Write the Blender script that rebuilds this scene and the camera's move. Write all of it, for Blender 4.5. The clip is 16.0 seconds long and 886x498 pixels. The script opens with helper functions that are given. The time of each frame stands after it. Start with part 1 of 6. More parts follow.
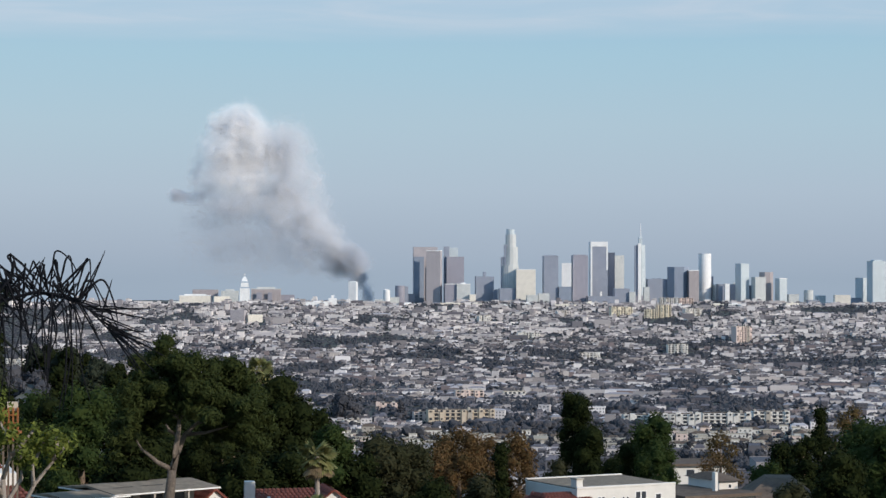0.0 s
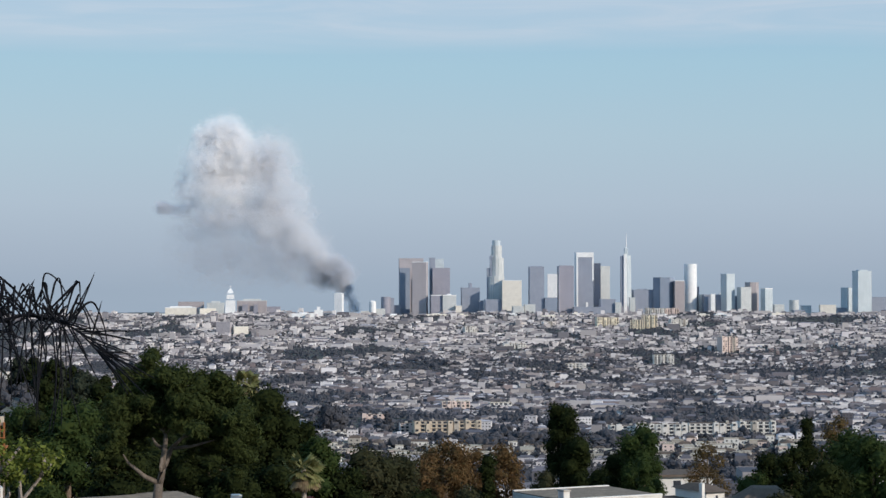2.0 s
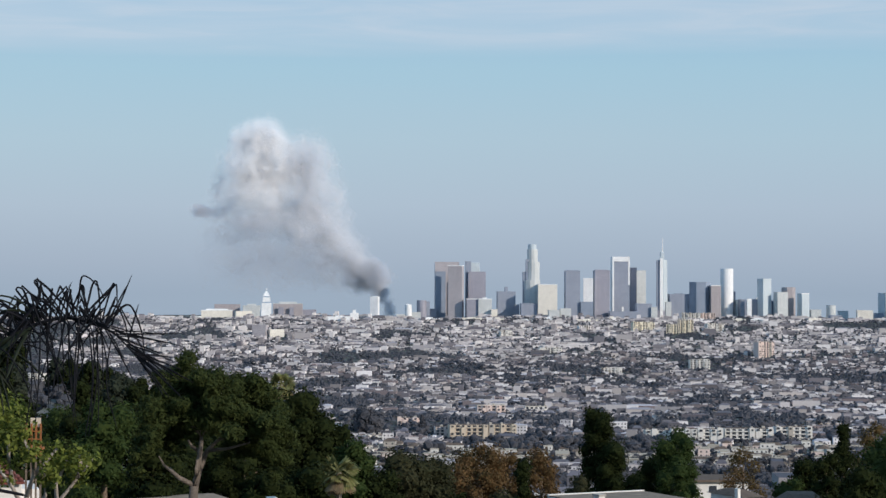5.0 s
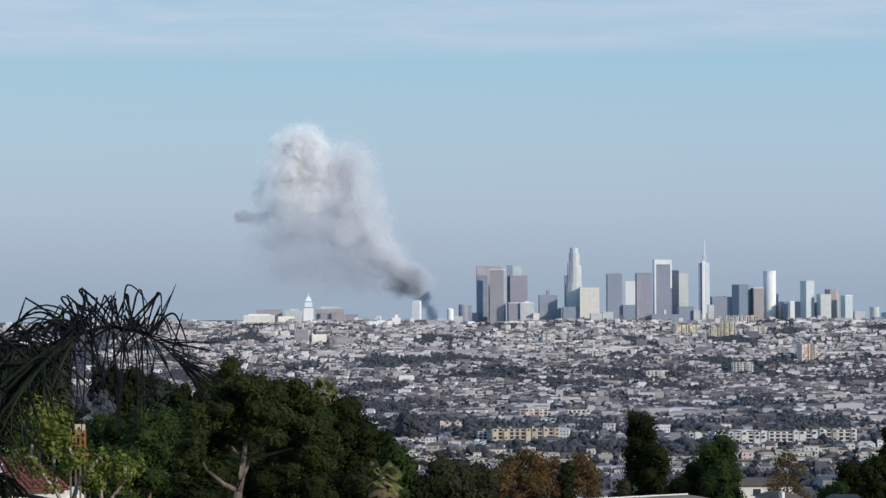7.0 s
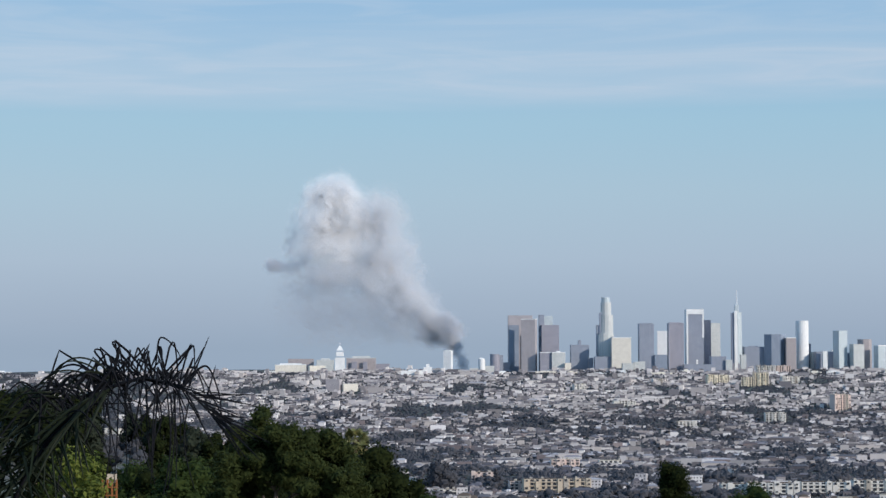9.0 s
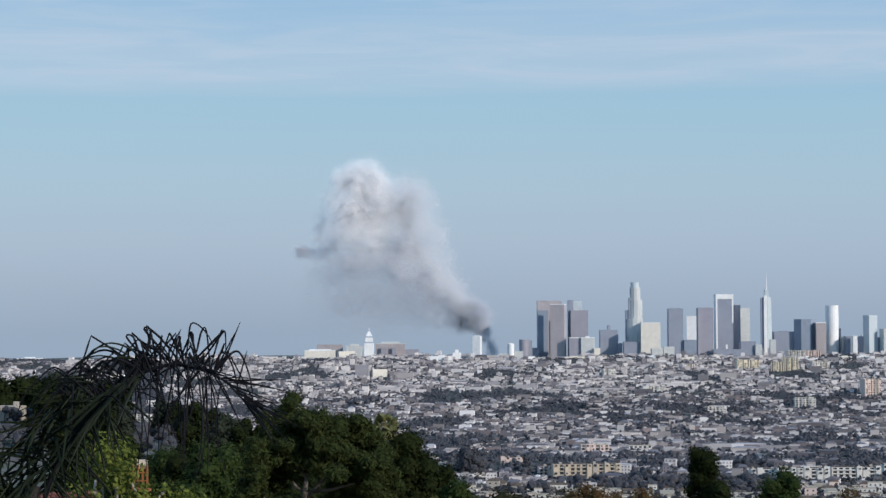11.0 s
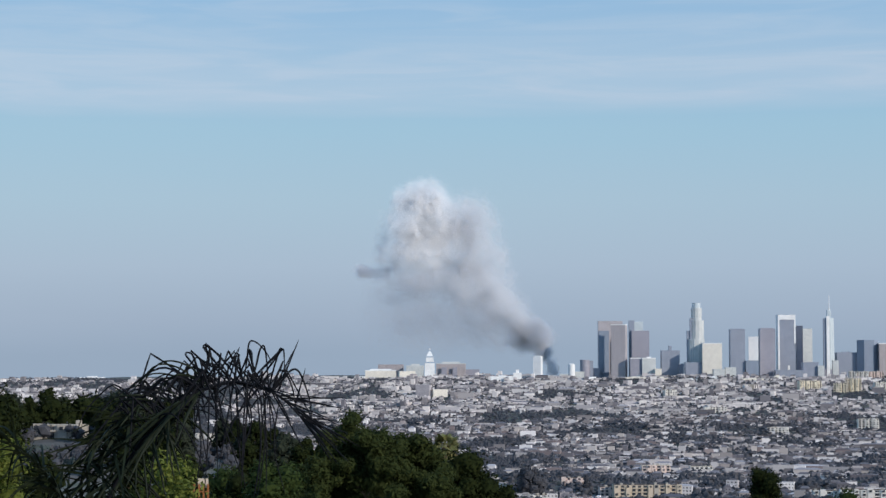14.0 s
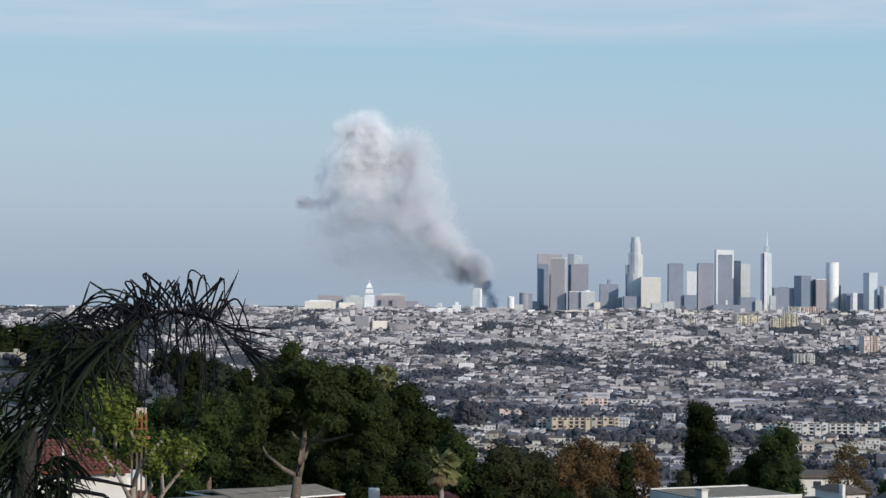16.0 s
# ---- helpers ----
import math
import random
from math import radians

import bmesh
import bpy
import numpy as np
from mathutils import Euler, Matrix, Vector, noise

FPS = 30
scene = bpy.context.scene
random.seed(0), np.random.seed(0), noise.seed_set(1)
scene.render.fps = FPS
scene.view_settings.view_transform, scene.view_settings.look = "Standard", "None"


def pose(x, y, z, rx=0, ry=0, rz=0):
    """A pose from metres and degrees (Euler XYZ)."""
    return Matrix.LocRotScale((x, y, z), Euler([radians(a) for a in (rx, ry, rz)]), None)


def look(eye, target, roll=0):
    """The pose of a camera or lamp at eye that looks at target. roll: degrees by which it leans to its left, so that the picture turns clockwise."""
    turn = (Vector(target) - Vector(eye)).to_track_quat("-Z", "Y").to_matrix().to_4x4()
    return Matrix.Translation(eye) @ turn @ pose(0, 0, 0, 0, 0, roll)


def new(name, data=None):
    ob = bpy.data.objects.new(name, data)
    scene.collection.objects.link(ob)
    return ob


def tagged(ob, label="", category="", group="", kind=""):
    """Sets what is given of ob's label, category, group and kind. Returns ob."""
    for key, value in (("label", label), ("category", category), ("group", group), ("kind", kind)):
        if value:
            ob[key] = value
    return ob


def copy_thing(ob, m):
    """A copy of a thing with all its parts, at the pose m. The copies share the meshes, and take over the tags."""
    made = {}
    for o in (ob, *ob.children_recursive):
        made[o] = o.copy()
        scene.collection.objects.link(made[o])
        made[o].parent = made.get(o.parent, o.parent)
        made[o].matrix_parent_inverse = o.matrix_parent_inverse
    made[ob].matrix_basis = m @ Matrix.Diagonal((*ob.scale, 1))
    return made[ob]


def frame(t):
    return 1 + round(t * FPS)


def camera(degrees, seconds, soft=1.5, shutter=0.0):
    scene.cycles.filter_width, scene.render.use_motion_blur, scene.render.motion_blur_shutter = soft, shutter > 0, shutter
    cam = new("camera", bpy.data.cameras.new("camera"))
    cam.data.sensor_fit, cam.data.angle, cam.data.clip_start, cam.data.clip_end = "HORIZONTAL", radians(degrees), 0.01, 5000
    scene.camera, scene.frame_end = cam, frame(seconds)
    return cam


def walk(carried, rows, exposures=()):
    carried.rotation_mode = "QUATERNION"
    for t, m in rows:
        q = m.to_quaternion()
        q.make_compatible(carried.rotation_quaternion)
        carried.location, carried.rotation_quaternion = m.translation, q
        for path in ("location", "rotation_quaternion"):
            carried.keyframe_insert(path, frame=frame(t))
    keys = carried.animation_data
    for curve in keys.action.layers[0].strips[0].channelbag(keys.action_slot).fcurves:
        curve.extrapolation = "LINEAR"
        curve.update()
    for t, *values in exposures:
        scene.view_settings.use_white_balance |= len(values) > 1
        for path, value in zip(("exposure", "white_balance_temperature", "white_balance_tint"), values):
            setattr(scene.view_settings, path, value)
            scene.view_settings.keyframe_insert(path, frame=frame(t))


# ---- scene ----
# The eye stands at the origin; y runs ahead over the city, x to the right, z up.
cam = camera(24.572, 16.0, soft=1.45)


def aim(yaw, pitch, roll, dx, dz):
    return Matrix.Translation((dx, 0, dz)) @ pose(0, 0, 0, 90 + pitch, 0, yaw) @ pose(0, 0, 0, 0, 0, roll)


walk(cam, [
    (0, aim(-3.076, 0.842, 0.103, 0.060, -0.088)),
    (0.3, aim(-2.911, 0.844, 0.078, 0.046, -0.062)),
    (0.5, aim(-3.368, 0.683, 0.030, 0.037, -0.045)),
    (0.8, aim(-3.375, 0.917, 0.123, 0.021, -0.036)),
    (1, aim(-3.374, 0.808, 0.066, 0.011, -0.030)),
    (1.3, aim(-3.105, 1.057, 0.297, 0.000, -0.036)),
    (1.5, aim(-3.009, 1.111, 0.291, -0.007, -0.040)),
    (1.8, aim(-3.205, 0.948, 0.036, 0.014, -0.023)),
    (2, aim(-3.476, 1.157, -0.094, 0.028, -0.011)),
    (2.3, aim(-3.260, 1.274, -0.216, 0.039, -0.010)),
    (2.5, aim(-3.201, 1.165, -0.024, 0.046, -0.010)),
    (2.8, aim(-3.015, 1.492, -0.099, 0.046, -0.005)),
    (3, aim(-2.981, 1.567, -0.090, 0.046, -0.002)),
    (3.3, aim(-3.070, 1.539, -0.001, 0.044, -0.016)),
    (3.5, aim(-3.036, 1.339, 0.088, 0.042, -0.026)),
    (3.7, aim(-2.864, 1.294, 0.162, 0.027, -0.040)),
    (5.8, aim(-1.889, 1.142, -0.047, 0.026, 0.010)),
    (6, aim(-1.484, 0.805, -0.175, 0.027, 0.003)),
    (6.3, aim(-1.318, 1.330, 0.056, 0.019, 0.010)),
    (6.5, aim(-1.574, 1.235, -0.053, 0.013, 0.015)),
    (6.8, aim(-1.364, 1.388, -0.048, 0.013, 0.015)),
    (7, aim(-1.296, 1.376, -0.191, 0.013, 0.015)),
    (7.3, aim(-0.882, 1.504, -0.080, 0.015, 0.012)),
    (7.5, aim(-0.681, 1.679, -0.033, 0.017, 0.010)),
    (7.8, aim(-0.462, 1.866, -0.332, 0.019, 0.018)),
    (8, aim(-0.527, 2.158, -0.126, 0.020, 0.024)),
    (8.3, aim(-0.257, 1.965, 0.001, 0.018, 0.038)),
    (8.5, aim(-0.323, 1.977, -0.046, 0.017, 0.047)),
    (8.8, aim(-0.535, 2.501, -0.030, 0.009, 0.044)),
    (9, aim(-0.413, 2.771, -0.117, 0.003, 0.042)),
    (9.3, aim(-0.070, 2.373, -0.221, 0.009, 0.040)),
    (9.5, aim(0.111, 2.686, -0.343, 0.013, 0.038)),
    (9.7, aim(0.000, 2.513, -0.419, 0.018, 0.035)),
    (11.8, aim(0.877, 2.222, -0.018, -0.025, 0.044)),
    (12, aim(1.044, 2.133, 0.031, -0.025, 0.052)),
    (12.3, aim(1.391, 2.355, 0.078, -0.021, 0.052)),
    (12.5, aim(1.170, 2.560, -0.046, -0.019, 0.052)),
    (12.8, aim(1.128, 2.515, -0.025, -0.019, 0.048)),
    (13, aim(1.601, 2.681, 0.004, -0.019, 0.045)),
    (13.3, aim(1.792, 2.986, -0.159, -0.009, 0.052)),
    (13.5, aim(1.912, 2.790, -0.288, -0.003, 0.056)),
    (13.8, aim(2.251, 2.968, -0.160, 0.004, 0.037)),
    (14, aim(2.111, 2.935, -0.098, 0.009, 0.024)),
    (14.3, aim(1.401, 2.833, -0.022, 0.010, 0.019)),
    (14.5, aim(1.497, 2.056, 0.217, 0.011, 0.015)),
    (14.8, aim(1.119, 1.468, 0.018, 0.004, 0.016)),
    (15, aim(0.766, 1.113, 0.013, -0.001, 0.017)),
    (15.2, aim(0.307, 0.521, 0.067, -0.001, 0.010)),
    (15.3, aim(0.246, 0.090, -0.140, -0.000, 0.007)),
    (15.4, aim(0.471, -0.429, 0.220, -0.000, 0.003)),
    (15.5, aim(-0.005, -0.009, 0.136, -0.000, 0.000)),
    (15.6, aim(-0.018, -0.361, 0.130, 0.001, 0.004)),
    (15.8, aim(0.196, 0.032, 0.234, 0.002, 0.012)),
    (16, aim(0.427, 1.025, 0.439, 0.003, 0.020)),
], exposures=[(0, 0.0, 6500, 10), (3.7, 0.0, 6450, 10), (7, -0.02, 6350, 10), (9, -0.06, 6240, 10), (12, -0.07, 6240, 10), (14, -0.08, 6200, 10), (15, -0.07, 6380, 10), (15.5, 0.08, 6500, 10), (16, 0.0, 6450, 10)])

# ---- world and sun ----
SUN_EL, SUN_AZ = radians(22), radians(130)
world = bpy.data.worlds.new("sky")
scene.world = world
world.use_nodes = True
wn, wl = world.node_tree.nodes, world.node_tree.links
wn.clear()


def wnode(kind, **values):
    n = wn.new(kind)
    for k, v in values.items():
        n.inputs[k].default_value = v
    return n


def wmath(op, a, b=None, clamp=False):
    n = wn.new("ShaderNodeMath")
    n.operation, n.use_clamp = op, clamp
    for i, v in enumerate((a, b)):
        if v is None:
            continue
        if isinstance(v, (int, float)):
            n.inputs[i].default_value = v
        else:
            wl.new(v, n.inputs[i])
    return n.outputs[0]


def wmix(fac, a, b):
    n = wn.new("ShaderNodeMix")
    n.data_type = "RGBA"
    for socket, v in ((n.inputs[0], fac), (n.inputs[6], a), (n.inputs[7], b)):
        if isinstance(v, (int, float, tuple)):
            socket.default_value = v
        else:
            wl.new(v, socket)
    return n.outputs[2]


nishita = wn.new("ShaderNodeTexSky")
nishita.sky_type, nishita.sun_disc = "NISHITA", False
nishita.sun_elevation, nishita.sun_rotation = SUN_EL, SUN_AZ
nishita.air_density, nishita.dust_density, nishita.ozone_density = 1.4, 2.0, 2.0
coord = wn.new("ShaderNodeTexCoord")
split = wn.new("ShaderNodeSeparateXYZ")
wl.new(coord.outputs["Generated"], split.inputs[0])
height = split.outputs[2]
ramp = wn.new("ShaderNodeValToRGB")
wl.new(wmath("MULTIPLY", height, 4.0, True), ramp.inputs[0])
stops = ramp.color_ramp.elements
stops[0].position, stops[0].color = 0.0, (0.37, 0.465, 0.59, 1)
stops[1].position, stops[1].color = 1.0, (0.23, 0.46, 0.76, 1)
for p, c in ((0.06, (0.405, 0.50, 0.63, 1)), (0.17, (0.445, 0.562, 0.70, 1)), (0.30, (0.43, 0.60, 0.735, 1)), (0.44, (0.385, 0.60, 0.755, 1)), (0.62, (0.30, 0.53, 0.765, 1))):
    e = stops.new(p)
    e.color = c
# thin high cloud in long level bands
def wisp(scale, offset, detail, distortion):
    stretch = wn.new("ShaderNodeMapping")
    stretch.inputs["Scale"].default_value, stretch.inputs["Location"].default_value = scale, offset
    wl.new(coord.outputs["Generated"], stretch.inputs[0])
    n = wnode("ShaderNodeTexNoise", Scale=1.0, Detail=detail, Roughness=0.55, Distortion=distortion)
    wl.new(stretch.outputs[0], n.inputs[0])
    return n.outputs[0]


broad, fibres = wisp((3.0, 3.0, 22), (0, 0, 0), 4.0, 0.5), wisp((9.0, 9.0, 95), (2, 5, 1), 5.0, 1.2)
edge = wmath("ADD", height, wmath("MULTIPLY", wmath("SUBTRACT", broad, 0.5), 0.016))
veil = wmath("MULTIPLY", wmath("SUBTRACT", edge, 0.115), 95.0, True)
fade = wmath("SUBTRACT", 1.0, wmath("MULTIPLY", wmath("SUBTRACT", edge, 0.136), 20.0, True))
grain = wmath("ADD", wmath("MULTIPLY", broad, 0.5), wmath("MULTIPLY", fibres, 0.75), True)
high = wmath("MULTIPLY", wmath("SUBTRACT", fibres, 0.45), 1.6, True)
cloud = wmath("MULTIPLY", veil, wmath("ADD", wmath("MULTIPLY", fade, grain), wmath("MULTIPLY", high, 0.6)), True)
low_veil = wmath("MULTIPLY", wmath("SUBTRACT", broad, 0.42), 0.55, True)
hazy = wmix(low_veil, ramp.outputs[0], (0.47, 0.58, 0.71, 1))
sky_colour = wmix(wmath("MULTIPLY", cloud, 1.0), hazy, (0.53, 0.65, 0.79, 1))
strong = wn.new("ShaderNodeVectorMath")
strong.operation = "SCALE"
strong.inputs["Scale"].default_value = 10.0
wl.new(sky_colour, strong.inputs[0])
both = wmix(0.85, nishita.outputs[0], strong.outputs[0])
back = wnode("ShaderNodeBackground", Strength=0.1)
wl.new(both, back.inputs[0])
out = wn.new("ShaderNodeOutputWorld")
wl.new(back.outputs[0], out.inputs[0])

sun_light = bpy.data.lights.new("sun", "SUN")
sun_light.energy, sun_light.angle, sun_light.color = 3.6, radians(0.6), (1.0, 0.905, 0.80)
sun = new("sun", sun_light)
to_sun = Vector((math.sin(SUN_AZ) * math.cos(SUN_EL), math.cos(SUN_AZ) * math.cos(SUN_EL), math.sin(SUN_EL)))
sun.matrix_world = look(to_sun * 50, (0, 0, 0))


# ---- materials ----
def material(name, colours, rough=0.85, metal=0.0, scale=1.0, bump=0.0, per="noise", transl=0.0, fine=0.35, spec=0.3, thin=0.0):
    """colours: a list that a noise, the random of each object or of each island runs through; scale: grains a metre."""
    m = bpy.data.materials.new(name)
    m.use_nodes = True
    nt, b = m.node_tree, m.node_tree.nodes["Principled BSDF"]
    N, L = nt.nodes, nt.links
    tc = N.new("ShaderNodeTexCoord")
    noise_a = N.new("ShaderNodeTexNoise")
    noise_a.inputs["Scale"].default_value, noise_a.inputs["Detail"].default_value = scale, 6
    L.new(tc.outputs["Object"], noise_a.inputs[0])
    r = N.new("ShaderNodeValToRGB")
    els = r.color_ramp.elements
    while len(els) < len(colours):
        els.new(0.5)
    for i, c in enumerate(colours):
        lo, hi = (0.3, 0.7) if per == "noise" else (0.0, 1.0)
        els[i].position = lo + (hi - lo) * i / max(1, len(colours) - 1)
        els[i].color = (*c, 1)
    if per == "island":
        src = N.new("ShaderNodeNewGeometry").outputs["Random Per Island"]
    elif per == "object":
        src = N.new("ShaderNodeObjectInfo").outputs["Random"]
    else:
        src = noise_a.outputs[0]
    L.new(src, r.inputs[0])
    col = r.outputs[0]
    noise_b = N.new("ShaderNodeTexNoise")
    noise_b.inputs["Scale"].default_value, noise_b.inputs["Detail"].default_value = scale * 6.3, 4
    L.new(tc.outputs["Object"], noise_b.inputs[0])
    mr = N.new("ShaderNodeMapRange")
    mr.inputs[3].default_value, mr.inputs[4].default_value = 1 - fine, 1 + fine
    L.new(noise_b.outputs[0], mr.inputs[0])
    mul = N.new("ShaderNodeVectorMath")
    mul.operation = "SCALE"
    L.new(col, mul.inputs[0])
    L.new(mr.outputs[0], mul.inputs["Scale"])
    L.new(mul.outputs[0], b.inputs["Base Color"])
    b.inputs["Roughness"].default_value, b.inputs["Metallic"].default_value = rough, metal
    b.inputs["Specular IOR Level"].default_value = spec
    if bump:
        bp = N.new("ShaderNodeBump")
        bp.inputs["Strength"].default_value = bump
        bp.inputs["Distance"].default_value = 0.05
        L.new(noise_b.outputs[0], bp.inputs["Height"])
        L.new(bp.outputs[0], b.inputs["Normal"])
    if transl:
        tr, mx = N.new("ShaderNodeBsdfTranslucent"), N.new("ShaderNodeMixShader")
        L.new(mul.outputs[0], tr.inputs[0])
        mx.inputs[0].default_value = transl
        L.new(b.outputs[0], mx.inputs[1])
        L.new(tr.outputs[0], mx.inputs[2])
        L.new(mx.outputs[0], N["Material Output"].inputs[0])
        if thin:
            clear, veil_mix = N.new("ShaderNodeBsdfTransparent"), N.new("ShaderNodeMixShader")
            veil_mix.inputs[0].default_value = thin
            L.new(mx.outputs[0], veil_mix.inputs[1])
            L.new(clear.outputs[0], veil_mix.inputs[2])
            L.new(veil_mix.outputs[0], N["Material Output"].inputs[0])
    return m


def facade(name, wall, glass, floor_h=2.2, bay=1.9, share=0.5, rough=0.35, spec=0.5):
    """Wall and window bands of a tower, floor by floor, with panes of uneven tone."""
    m = bpy.data.materials.new(name)
    m.use_nodes = True
    N, L, b = m.node_tree.nodes, m.node_tree.links, m.node_tree.nodes["Principled BSDF"]
    tc = N.new("ShaderNodeTexCoord")
    sep = N.new("ShaderNodeSeparateXYZ")
    L.new(tc.outputs["Object"], sep.inputs[0])

    def op(kind, a, v):
        n = N.new("ShaderNodeMath")
        n.operation = kind
        L.new(a, n.inputs[0])
        if isinstance(v, (int, float)):
            n.inputs[1].default_value = v
        else:
            L.new(v, n.inputs[1])
        return n.outputs[0]
    along = op("ADD", sep.outputs[0], op("MULTIPLY", sep.outputs[1], 1.0))
    row = op("LESS_THAN", op("FRACT", op("DIVIDE", sep.outputs[2], floor_h), 0), share + 0.12)
    column = op("LESS_THAN", op("FRACT", op("DIVIDE", along, bay), 0), share + 0.15)
    pane = op("MULTIPLY", row, column)
    patches = N.new("ShaderNodeTexNoise")
    patches.inputs["Scale"].default_value, patches.inputs["Detail"].default_value = 0.09, 5
    L.new(tc.outputs["Object"], patches.inputs[0])
    tone = N.new("ShaderNodeMapRange")
    tone.inputs[3].default_value, tone.inputs[4].default_value = 0.82, 1.18
    L.new(patches.outputs[0], tone.inputs[0])
    mx = N.new("ShaderNodeMix")
    mx.data_type = "RGBA"
    L.new(pane, mx.inputs[0])
    mx.inputs[6].default_value, mx.inputs[7].default_value = (*wall, 1), (*glass, 1)
    mul = N.new("ShaderNodeVectorMath")
    mul.operation = "SCALE"
    L.new(mx.outputs[2], mul.inputs[0])
    L.new(tone.outputs[0], mul.inputs["Scale"])
    L.new(mul.outputs[0], b.inputs["Base Color"])
    shine = N.new("ShaderNodeMapRange")
    shine.inputs[3].default_value, shine.inputs[4].default_value = 0.75, rough
    L.new(pane, shine.inputs[0])
    L.new(shine.outputs[0], b.inputs["Roughness"])
    b.inputs["Specular IOR Level"].default_value = spec
    return m


